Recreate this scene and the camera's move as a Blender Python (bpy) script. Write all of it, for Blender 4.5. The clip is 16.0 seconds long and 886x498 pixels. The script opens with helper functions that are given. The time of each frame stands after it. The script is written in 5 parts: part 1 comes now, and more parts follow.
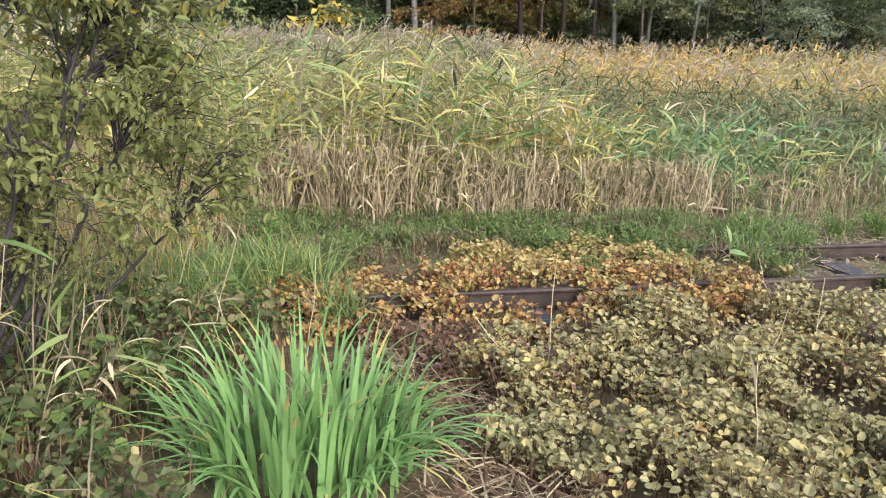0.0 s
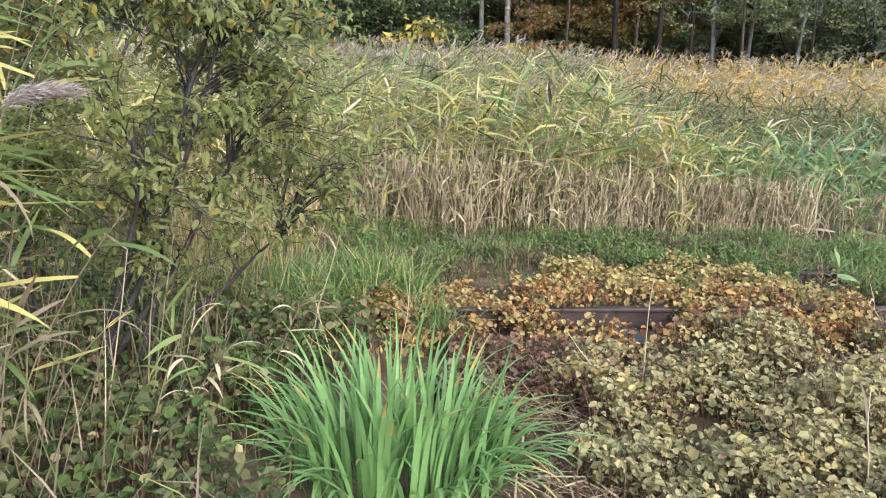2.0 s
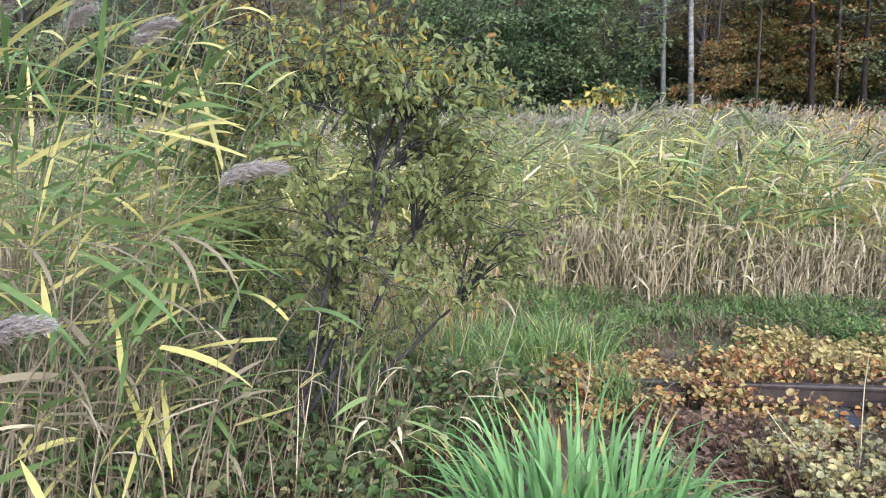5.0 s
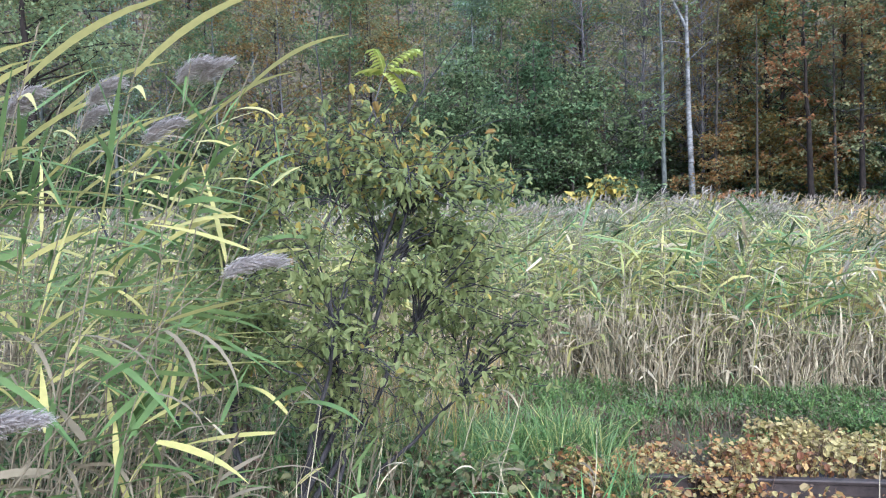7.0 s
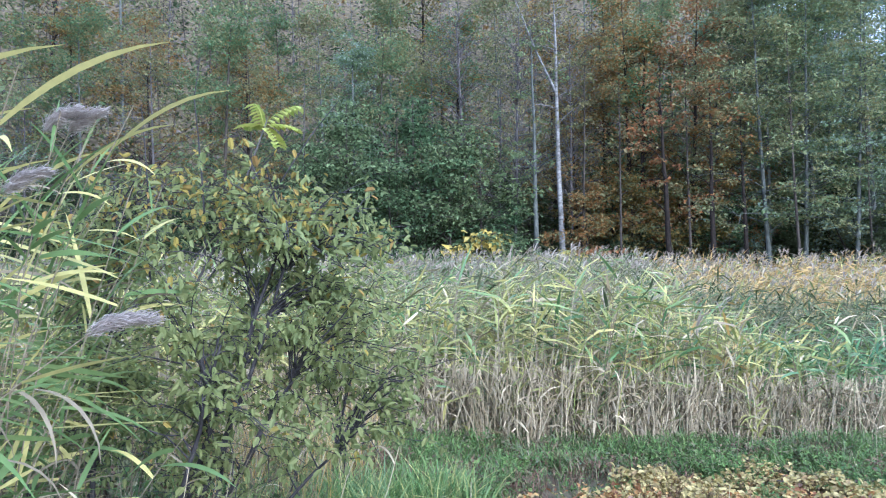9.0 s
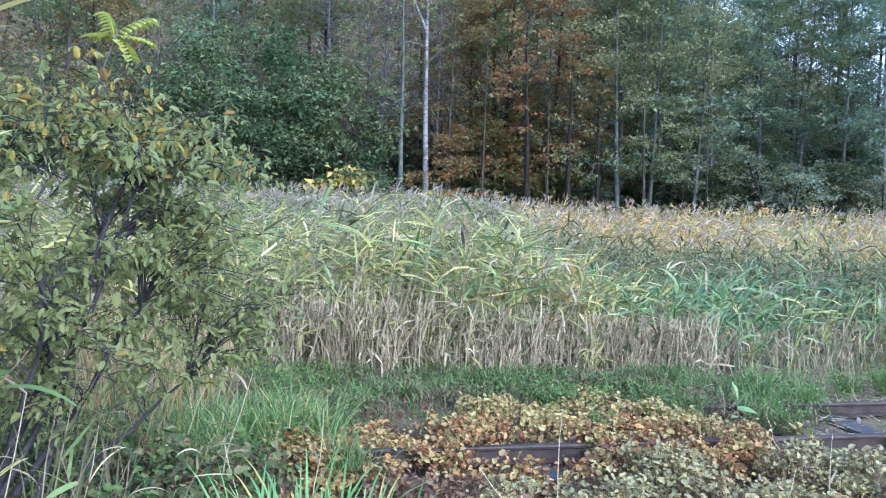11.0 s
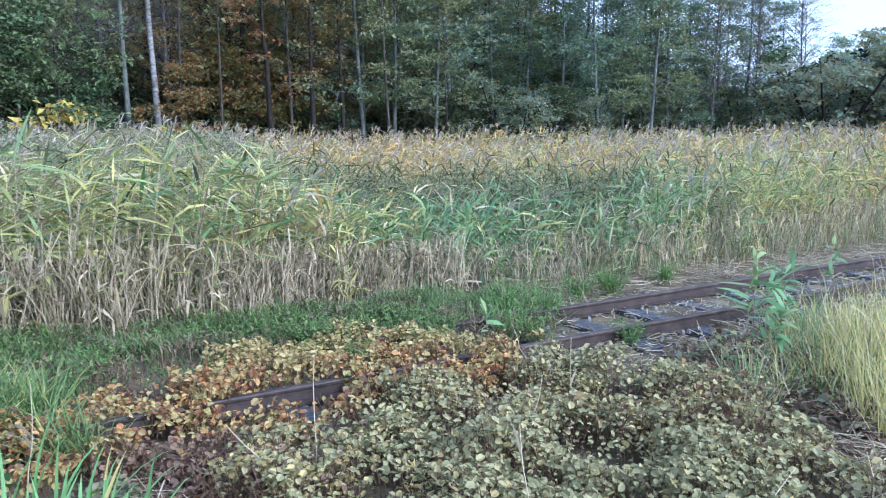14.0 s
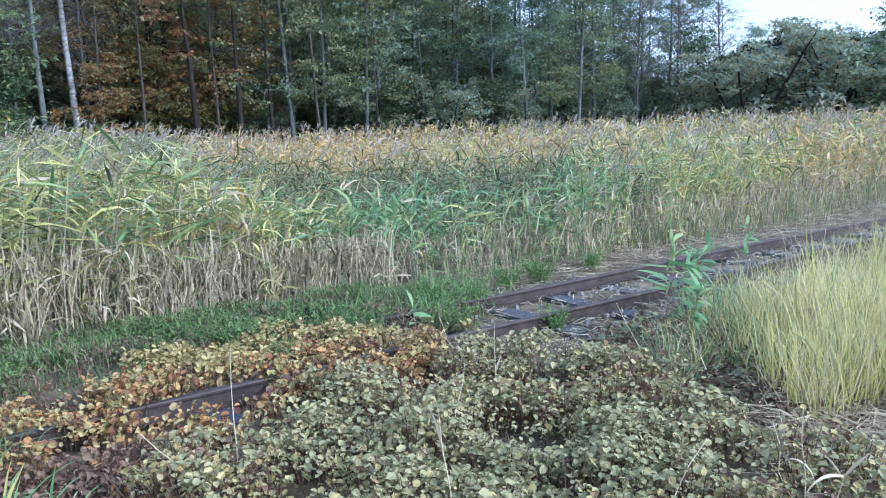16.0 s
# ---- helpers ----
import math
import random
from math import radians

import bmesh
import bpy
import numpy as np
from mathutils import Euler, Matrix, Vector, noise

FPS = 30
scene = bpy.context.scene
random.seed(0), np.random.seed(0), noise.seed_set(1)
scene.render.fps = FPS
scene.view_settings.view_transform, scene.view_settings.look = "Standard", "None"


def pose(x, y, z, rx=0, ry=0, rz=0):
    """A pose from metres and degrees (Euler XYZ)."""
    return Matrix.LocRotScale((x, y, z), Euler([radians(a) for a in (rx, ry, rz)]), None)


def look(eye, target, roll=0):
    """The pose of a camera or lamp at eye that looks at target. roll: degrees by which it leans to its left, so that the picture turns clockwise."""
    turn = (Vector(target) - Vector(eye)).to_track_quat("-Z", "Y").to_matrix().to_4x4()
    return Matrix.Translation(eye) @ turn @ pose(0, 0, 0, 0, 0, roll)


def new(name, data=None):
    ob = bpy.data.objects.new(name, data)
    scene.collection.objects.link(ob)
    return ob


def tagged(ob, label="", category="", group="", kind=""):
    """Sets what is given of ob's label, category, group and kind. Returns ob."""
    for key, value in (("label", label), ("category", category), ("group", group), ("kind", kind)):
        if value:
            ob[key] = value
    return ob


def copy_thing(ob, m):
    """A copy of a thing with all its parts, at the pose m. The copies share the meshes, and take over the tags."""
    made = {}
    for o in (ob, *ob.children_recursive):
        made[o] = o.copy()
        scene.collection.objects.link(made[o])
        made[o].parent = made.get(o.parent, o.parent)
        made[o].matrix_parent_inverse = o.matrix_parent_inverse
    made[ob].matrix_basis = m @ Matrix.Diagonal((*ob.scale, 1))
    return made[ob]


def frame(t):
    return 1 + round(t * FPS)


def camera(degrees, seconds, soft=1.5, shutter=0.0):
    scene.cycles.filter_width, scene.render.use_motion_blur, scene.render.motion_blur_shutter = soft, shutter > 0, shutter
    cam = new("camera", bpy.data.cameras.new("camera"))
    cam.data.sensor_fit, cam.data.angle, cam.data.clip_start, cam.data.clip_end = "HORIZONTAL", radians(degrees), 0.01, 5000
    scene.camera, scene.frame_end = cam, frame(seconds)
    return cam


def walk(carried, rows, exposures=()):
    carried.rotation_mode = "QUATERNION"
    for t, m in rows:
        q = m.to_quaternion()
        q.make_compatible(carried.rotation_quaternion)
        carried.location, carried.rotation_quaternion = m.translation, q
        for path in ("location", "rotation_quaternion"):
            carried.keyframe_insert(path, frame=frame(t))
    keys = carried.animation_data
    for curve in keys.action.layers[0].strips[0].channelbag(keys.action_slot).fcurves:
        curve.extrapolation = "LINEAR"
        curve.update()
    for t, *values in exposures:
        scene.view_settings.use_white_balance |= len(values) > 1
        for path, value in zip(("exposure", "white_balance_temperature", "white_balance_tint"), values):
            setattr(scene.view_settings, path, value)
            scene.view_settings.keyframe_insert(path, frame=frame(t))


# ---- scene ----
# camera: seconds, place, turn to the right, upward tilt, lean (degrees)
ROWS = [
    (0.0, -0.082, 0.113, 1.523, 3.26, -15.39, 1.72),
    (0.5, -0.080, 0.105, 1.519, 1.42, -15.01, 1.19),
    (1.0, -0.074, 0.100, 1.520, -0.34, -14.88, 0.93),
    (1.5, -0.083, 0.102, 1.520, -2.13, -14.77, 0.76),
    (2.0, -0.124, 0.089, 1.529, -3.58, -14.50, 1.60),
    (2.5, -0.108, 0.099, 1.521, -4.69, -14.21, 1.63),
    (3.0, -0.123, 0.086, 1.521, -6.46, -13.96, 1.34),
    (3.5, -0.128, 0.085, 1.523, -8.95, -13.70, 1.15),
    (4.0, -0.113, 0.121, 1.515, -11.91, -12.73, -0.05),
    (4.2, -0.132, 0.101, 1.527, -13.36, -11.91, -0.41),
    (6.3, -0.111, 0.104, 1.530, -19.71, -5.60, -1.02),
    (6.5, -0.108, 0.101, 1.530, -19.31, -4.58, -1.18),
    (7.0, -0.107, 0.094, 1.534, -17.92, -2.51, -1.50),
    (7.5, -0.113, 0.106, 1.537, -15.70, -0.59, -1.52),
    (8.0, -0.111, 0.107, 1.545, -13.45, 0.68, -2.09),
    (8.5, -0.099, 0.080, 1.550, -11.41, 1.60, -2.03),
    (8.7, -0.097, 0.064, 1.556, -10.22, 1.60, -1.48),
    (10.8, -0.076, -0.020, 1.522, 1.02, -2.99, 1.64),
    (11.0, -0.079, -0.017, 1.529, 2.17, -3.36, 1.93),
    (11.5, -0.066, -0.018, 1.527, 4.70, -4.18, 1.40),
    (12.0, -0.043, 0.011, 1.517, 6.25, -6.01, 0.88),
    (12.5, -0.021, 0.053, 1.515, 7.92, -8.07, 0.50),
    (13.0, 0.006, 0.126, 1.518, 13.23, -8.11, 0.14),
    (13.5, 0.006, 0.204, 1.500, 17.58, -8.00, 0.33),
    (14.0, 0.030, 0.240, 1.498, 21.11, -8.41, -0.54),
    (14.5, 0.072, 0.241, 1.492, 22.74, -8.48, -1.62),
    (15.0, 0.104, 0.220, 1.483, 24.25, -8.77, -2.46),
    (15.5, 0.125, 0.206, 1.480, 25.87, -8.79, -2.06),
    (16.0, 0.120, 0.215, 1.471, 25.95, -8.84, -2.05),
]
cam = camera(61.63, 16.0, soft=1.1, shutter=0.2)
walk(cam, [(t, pose(x, y, z, 90 + up, 0, -turn) @ pose(0, 0, 0, 0, 0, lean))
           for t, x, y, z, turn, up, lean in ROWS],
     exposures=[(0.0, 1.07, 6450, 14), (2.0, 1.05, 6100, 13), (4.2, 1.08, 5750, 13), (7.0, 1.14, 5050, 11), (8.7, 1.2, 4800, 12), (11.0, 1.19, 4730, 13), (13.0, 1.08, 4750, 12), (16.0, 1.03, 4730, 11)])

# ---- light ----
world = bpy.data.worlds.new("sky")
scene.world = world
world.use_nodes = True
wn = world.node_tree.nodes
sky = wn.new("ShaderNodeTexSky")
sky.sky_type, sky.sun_disc = "NISHITA", False
sky.sun_elevation, sky.sun_rotation = radians(28), radians(145)
sky.air_density, sky.dust_density, sky.ozone_density = 0.9, 4.5, 1.0
wn["Background"].inputs[1].default_value = 0.15
# thin bright cloud over the blue, thicker in some places
drift_tex, veil = wn.new("ShaderNodeTexNoise"), wn.new("ShaderNodeMixRGB")
drift_tex.inputs["Scale"].default_value, drift_tex.inputs["Detail"].default_value = 2.2, 6.0
amount = wn.new("ShaderNodeMapRange")
amount.inputs["From Min"].default_value, amount.inputs["From Max"].default_value = 0.3, 0.7
amount.inputs["To Min"].default_value, amount.inputs["To Max"].default_value = 0.25, 0.7
veil.inputs[2].default_value = (6.6, 7.0, 7.6, 1)
world.node_tree.links.new(drift_tex.outputs[0], amount.inputs[0])
world.node_tree.links.new(amount.outputs[0], veil.inputs[0])
world.node_tree.links.new(sky.outputs[0], veil.inputs[1])
world.node_tree.links.new(veil.outputs[0], wn["Background"].inputs[0])
sun_data = bpy.data.lights.new("sun", "SUN")
sun_data.energy, sun_data.angle, sun_data.color = 1.8, radians(16), (1.0, 0.95, 0.87)
sun = new("sun", sun_data)
sun.matrix_world = look((14, -20, 13), (0, 0, 0))

# ---- small tools ----
rng = np.random.default_rng(7)
PI = math.pi


def polar(turn, d):
    """A place on the ground at that turn to the right of +y, in degrees."""
    return d * math.sin(radians(turn)), d * math.cos(radians(turn))


class Soup:
    """Many small quads gathered for one mesh."""

    def __init__(self):
        self.v, self.q, self.m, self.n = [], [], [], 0

    def add(self, v, q, slot=0):
        v = np.asarray(v, dtype=np.float32).reshape(-1, 3)
        q = np.asarray(q, dtype=np.int32).reshape(-1, 4)
        self.v.append(v)
        self.q.append(q + self.n)
        s = np.asarray(slot)
        self.m.append(np.full(len(q), int(s), np.int32) if s.ndim == 0 else np.repeat(s, len(q) // len(s)).astype(np.int32))
        self.n += len(v)
        return self

    def mesh(self, name, mats, smooth=False):
        v, q, m = np.concatenate(self.v), np.concatenate(self.q), np.concatenate(self.m)
        me = bpy.data.meshes.new(name)
        me.vertices.add(len(v))
        me.vertices.foreach_set("co", v.ravel())
        me.loops.add(4 * len(q))
        me.loops.foreach_set("vertex_index", q.ravel())
        me.polygons.add(len(q))
        me.polygons.foreach_set("loop_start", np.arange(0, 4 * len(q), 4, dtype=np.int32))
        for mat in mats:
            me.materials.append(mat)
        me.polygons.foreach_set("material_index", m)
        me.polygons.foreach_set("use_smooth", np.full(len(q), smooth))
        me.update(calc_edges=True)
        return me


def part(name, me, parent=None, label=""):
    ob = new(name, me)
    ob.parent = parent
    return tagged(ob, label) if label else ob


def ribbons(base, az, length, width, a0, a1, segs=3, roll=0.0, power=1.3, shape=None):
    """Grass-like blades: from base, towards az, bending from angle a0 to a1 off the upright."""
    base = np.asarray(base, float).reshape(-1, 3)
    n = len(base)
    az, length, width, a0, a1, roll = [np.broadcast_to(np.asarray(k, float), (n,)) for k in (az, length, width, a0, a1, roll)]
    s = np.linspace(0, 1, segs + 1)
    mid = ((s[1:] + s[:-1]) / 2) ** power
    ang = a0[:, None] + (a1 - a0)[:, None] * mid
    step = (length / segs)[:, None]
    run = np.concatenate([np.zeros((n, 1)), np.cumsum(np.sin(ang) * step, 1)], 1)
    rise = np.concatenate([np.zeros((n, 1)), np.cumsum(np.cos(ang) * step, 1)], 1)
    c = base[:, None, :] + np.stack([run * np.cos(az)[:, None], run * np.sin(az)[:, None], rise], 2)
    side = np.stack([-np.sin(az) * np.cos(roll), np.cos(az) * np.cos(roll), np.sin(roll)], 1)
    prof = np.interp(s, [0, 0.25, 0.6, 1], [0.55, 1, 0.85, 0.06]) if shape is None else np.interp(s, shape[0], shape[1])
    off = side[:, None, :] * (width[:, None] * prof[None, :] / 2)[:, :, None]
    v = np.stack([c - off, c + off], 2)
    i = np.arange(n)[:, None] * 2 * (segs + 1) + np.arange(segs)[None, :] * 2
    return v.reshape(-1, 3), np.stack([i, i + 1, i + 3, i + 2], 2).reshape(-1, 4)


def tubes(path, radius, sides=5):
    """Round stems along paths (n, k, 3) with radii (n, k)."""
    path = np.asarray(path, float)
    n, k, _ = path.shape
    radius = np.broadcast_to(np.asarray(radius, float), (n, k))
    d = path[:, -1] - path[:, 0]
    d /= np.linalg.norm(d, axis=1, keepdims=True) + 1e-9
    ref = np.where(np.abs(d[:, 2:3]) > 0.8, [[1.0, 0, 0]], [[0, 0, 1.0]])
    u = np.cross(d, ref)
    u /= np.linalg.norm(u, axis=1, keepdims=True)
    w = np.cross(d, u)
    a = np.arange(sides) * 2 * PI / sides
    ring = u[:, None, :] * np.cos(a)[None, :, None] + w[:, None, :] * np.sin(a)[None, :, None]
    v = path[:, :, None, :] + ring[:, None] * radius[:, :, None, None]
    i = (np.arange(n)[:, None, None] * k + np.arange(k - 1)[None, :, None]) * sides
    j, j2 = np.arange(sides)[None, None, :], (np.arange(sides)[None, None, :] + 1) % sides
    q = np.stack([i + j, i + j2, i + sides + j2, i + sides + j], 3)
    return v.reshape(-1, 3), q.reshape(-1, 4)


def leaflets(pos, az, tilt, size, aspect=0.62, fold=0.25, roll=0.0):
    """Oval pointed leaves folded along the rib: two quads each."""
    pos = np.asarray(pos, float).reshape(-1, 3)
    n = len(pos)
    az, tilt, size, roll = [np.broadcast_to(np.asarray(k, float), (n,)) for k in (az, tilt, size, roll)]
    d = np.stack([np.cos(az) * np.cos(tilt), np.sin(az) * np.cos(tilt), np.sin(tilt)], 1)
    e = np.stack([-np.sin(az), np.cos(az), 0 * az], 1)
    u = np.cross(d, e)
    side = e * np.cos(roll)[:, None] + u * np.sin(roll)[:, None]
    up = np.cross(d, side)
    t = np.array([0, 0.16, 0.66, 1, 0.66, 0.16])
    w = np.array([0, -0.44, -0.47, 0, 0.47, 0.44]) * aspect
    h = np.abs(w) * fold + np.array([0, 0.02, 0.03, -0.08, 0.03, 0.02])
    v = pos[:, None, :] + size[:, None, None] * (d[:, None] * t[None, :, None] + side[:, None] * w[None, :, None] + up[:, None] * h[None, :, None])
    i = np.arange(n)[:, None] * 6
    q = np.stack([i + np.array([[0, 3, 2, 1]]), i + np.array([[0, 5, 4, 3]])], 1)
    return v.reshape(-1, 3), q.reshape(-1, 4)


def clump_leaves(pos, az, tilt, size, aspect, roll):
    """Small leaf sprays for trees: one bent diamond each."""
    n = len(pos)
    d = np.stack([np.cos(az) * np.cos(tilt), np.sin(az) * np.cos(tilt), np.sin(tilt)], 1)
    e = np.stack([-np.sin(az), np.cos(az), 0 * az], 1)
    u = np.cross(d, e)
    side = e * np.cos(roll)[:, None] + u * np.sin(roll)[:, None]
    t, w, h = np.array([0, 0.45, 1, 0.55]), np.array([0, -0.5, 0, 0.5]) * aspect, np.array([0, 0.12, -0.1, 0.12])
    v = pos[:, None, :] + size[:, None, None] * (d[:, None] * t[None, :, None] + side[:, None] * w[None, :, None] + u[:, None] * h[None, :, None])
    return v.reshape(-1, 3), np.arange(4 * n).reshape(n, 4)


def bumps(x, y, scale, seed=0.0):
    """Smooth unevenness between about -1 and 1."""
    x, y = np.asarray(x, float) / scale + seed * 3.7, np.asarray(y, float) / scale - seed * 1.9
    return (np.sin(x * 2.1 + 1.3 * np.sin(y * 1.7 + seed)) + np.sin(y * 2.6 + 1.1 * np.sin(x * 2.3 - seed))
            + 0.6 * np.sin((x + y) * 4.1 + 2.0 * np.sin(x * 1.1))) / 2.6


def inside(x, y, corners):
    """Whether places lie inside a polygon on the ground."""
    hit = np.zeros(len(x), bool)
    for (ax, ay), (bx, by) in zip(corners, corners[1:] + corners[:1]):
        cut = ((ay > y) != (by > y)) & (x < (bx - ax) * (y - ay) / (by - ay + 1e-12) + ax)
        hit ^= cut
    return hit


def scatter(corners, count, ragged=0.12):
    """Random places in a polygon with an uneven rim."""
    c = np.array(corners)
    lo, hi = c.min(0) - ragged, c.max(0) + ragged
    out = []
    total = 0
    while total < count:
        p = rng.uniform(lo, hi, (4 * count, 2))
        jit = np.stack([bumps(p[:, 0], p[:, 1], 0.35, 1), bumps(p[:, 0], p[:, 1], 0.35, 2)], 1) * ragged
        p = p[inside(p[:, 0] + jit[:, 0], p[:, 1] + jit[:, 1], corners)]
        out.append(p)
        total += len(p)
    return np.concatenate(out)[:count]


# ---- materials ----
def node_material(name):
    mat = bpy.data.materials.new(name)
    mat.use_nodes = True
    nt = mat.node_tree
    return mat, nt, nt.nodes["Principled BSDF"]


def ramp_node(nt, stops, constant=False):
    r = nt.nodes.new("ShaderNodeValToRGB")
    el = r.color_ramp.elements
    while len(el) < len(stops):
        el.new(0.5)
    for e, (at, col) in zip(el, stops):
        e.position, e.color = at, (*col, 1)
    if constant:
        r.color_ramp.interpolation = "CONSTANT"
    return r


def foliage(name, colours, rough=0.55, thin=0.3, spread=2.0, drift=0.35, flecks=0.25, vary=0.0, gloss=0.3, grain=1.0):
    """Leaf material: each leaf has its own tone, drifting over the patch, with fine flecks."""
    mat, nt, bsdf = node_material(name)
    L, N = nt.links.new, nt.nodes
    geo = N.new("ShaderNodeNewGeometry")
    tex = N.new("ShaderNodeTexCoord")
    big = N.new("ShaderNodeTexNoise")
    big.inputs["Scale"].default_value = spread
    fine = N.new("ShaderNodeTexNoise")
    fine.inputs["Scale"].default_value = 60
    L(tex.outputs["Object"], big.inputs["Vector"])
    L(tex.outputs["Object"], fine.inputs["Vector"])
    shift = N.new("ShaderNodeMath")
    shift.operation = "MULTIPLY_ADD"
    L(big.outputs[0], shift.inputs[0])
    shift.inputs[1].default_value = 2 * drift
    shift.inputs[2].default_value = -drift
    add = N.new("ShaderNodeMath")
    add.use_clamp = True
    own = N.new("ShaderNodeMath")
    own.operation = "MULTIPLY_ADD"
    L(geo.outputs["Random Per Island"], own.inputs[0])
    own.inputs[1].default_value, own.inputs[2].default_value = grain, 0.5 - grain / 2
    L(own.outputs[0], add.inputs[0])
    L(shift.outputs[0], add.inputs[1])
    colours = [tuple(0.9 * ch + 0.1 * sum(col) / 3 for ch in col) for col in colours]
    k = len(colours)
    ramp = ramp_node(nt, [(i / max(1, k - 1), c) for i, c in enumerate(colours)])
    L(add.outputs[0], ramp.inputs[0])
    mix = N.new("ShaderNodeMixRGB")
    mix.blend_type = "MULTIPLY"
    mix.inputs[0].default_value = flecks
    L(ramp.outputs[0], mix.inputs[1])
    L(fine.outputs[0], mix.inputs[2])
    if vary:
        info, hsv, val, hue = N.new("ShaderNodeObjectInfo"), N.new("ShaderNodeHueSaturation"), N.new("ShaderNodeMapRange"), N.new("ShaderNodeMapRange")
        val.inputs["To Min"].default_value, val.inputs["To Max"].default_value = 1 - vary, 1 + vary
        hue.inputs["To Min"].default_value, hue.inputs["To Max"].default_value = 0.53, 0.47
        L(info.outputs["Random"], val.inputs[0])
        L(info.outputs["Random"], hue.inputs[0])
        L(val.outputs[0], hsv.inputs["Value"])
        L(hue.outputs[0], hsv.inputs["Hue"])
        L(mix.outputs[0], hsv.inputs["Color"])
        mix = hsv
    L(mix.outputs[0], bsdf.inputs["Base Color"])
    bsdf.inputs["Roughness"].default_value = rough
    bsdf.inputs["Specular IOR Level"].default_value = gloss
    tr = N.new("ShaderNodeBsdfTranslucent")
    L(mix.outputs[0], tr.inputs[0])
    both = N.new("ShaderNodeMixShader")
    both.inputs[0].default_value = thin
    L(bsdf.outputs[0], both.inputs[1])
    L(tr.outputs[0], both.inputs[2])
    L(both.outputs[0], N["Material Output"].inputs[0])
    return mat


def surface(name, stops, scale=6.0, rough=0.85, bump=0.3, metal=0.0, stretch=(1, 1, 1), fine=40.0):
    """Rough ground, bark, wood or metal: noise at two scales with relief."""
    mat, nt, bsdf = node_material(name)
    L, N = nt.links.new, nt.nodes
    tex = N.new("ShaderNodeTexCoord")
    mp = N.new("ShaderNodeMapping")
    mp.inputs["Scale"].default_value = stretch
    L(tex.outputs["Object"], mp.inputs[0])
    a, b = N.new("ShaderNodeTexNoise"), N.new("ShaderNodeTexNoise")
    a.inputs["Scale"].default_value, b.inputs["Scale"].default_value = scale, fine
    a.inputs["Detail"].default_value, b.inputs["Detail"].default_value = 6, 5
    L(mp.outputs[0], a.inputs["Vector"])
    L(mp.outputs[0], b.inputs["Vector"])
    m = N.new("ShaderNodeMath")
    m.operation = "MULTIPLY_ADD"
    L(b.outputs[0], m.inputs[0])
    m.inputs[1].default_value = 0.5
    half = N.new("ShaderNodeMath")
    half.operation = "MULTIPLY_ADD"
    L(a.outputs[0], half.inputs[0])
    half.inputs[1].default_value, half.inputs[2].default_value = 1.2, -0.35
    L(half.outputs[0], m.inputs[2])
    ramp = ramp_node(nt, stops)
    L(m.outputs[0], ramp.inputs[0])
    L(ramp.outputs[0], bsdf.inputs["Base Color"])
    bsdf.inputs["Roughness"].default_value, bsdf.inputs["Metallic"].default_value = rough, metal
    bsdf.inputs["Specular IOR Level"].default_value = 0.5 if metal else 0.2
    bp = N.new("ShaderNodeBump")
    bp.inputs["Strength"].default_value, bp.inputs["Distance"].default_value = bump, 0.02
    L(m.outputs[0], bp.inputs["Height"])
    L(bp.outputs[0], bsdf.inputs["Normal"])
    return mat


M_SOIL = surface("soil_and_litter", [(0.2, (0.05, 0.04, 0.026)), (0.5, (0.12, 0.1, 0.066)), (0.8, (0.24, 0.2, 0.13))], 3.0, 0.95, 0.6)
M_RUST = surface("rusted_rail_steel", [(0.2, (0.025, 0.019, 0.017)), (0.55, (0.056, 0.04, 0.036)), (0.9, (0.11, 0.08, 0.07))], 9, 0.62, 0.25, 0.25)
M_SLEEPER = surface("tarred_weathered_wood", [(0.2, (0.03, 0.032, 0.038)), (0.6, (0.085, 0.09, 0.105)), (0.9, (0.16, 0.165, 0.18))], 5, 0.6, 0.5, 0, (1, 9, 9))
M_STONE = surface("grey_ballast", [(0.2, (0.12, 0.115, 0.12)), (0.6, (0.26, 0.25, 0.25)), (0.9, (0.4, 0.39, 0.38))], 12, 0.9, 0.2)
M_BARK = surface("grey_brown_bark", [(0.2, (0.025, 0.021, 0.018)), (0.6, (0.07, 0.06, 0.05)), (0.9, (0.14, 0.125, 0.105))], 4, 0.9, 0.5, 0, (3, 3, 0.7))
M_DARKBARK = surface("dark_wet_bark", [(0.2, (0.01, 0.008, 0.007)), (0.6, (0.026, 0.02, 0.017)), (0.9, (0.055, 0.042, 0.035))], 4, 0.85, 0.5, 0, (3, 3, 0.7))
M_GREYBARK = surface("pale_grey_green_bark", [(0.2, (0.05, 0.056, 0.05)), (0.6, (0.12, 0.13, 0.12)), (0.9, (0.2, 0.215, 0.195))], 4, 0.85, 0.3, 0, (2, 2, 0.8))
M_BIRCH = surface("white_birch_bark", [(0.22, (0.04, 0.037, 0.034)), (0.38, (0.13, 0.125, 0.12)), (0.6, (0.22, 0.217, 0.213)), (0.9, (0.32, 0.315, 0.31))], 3.5, 0.7, 0.2, 0, (1, 1, 2.2), 9)
M_TWIG = surface("grey_bare_twigs", [(0.2, (0.055, 0.05, 0.05)), (0.6, (0.12, 0.112, 0.112)), (0.9, (0.2, 0.19, 0.185))], 4, 0.9, 0.2)
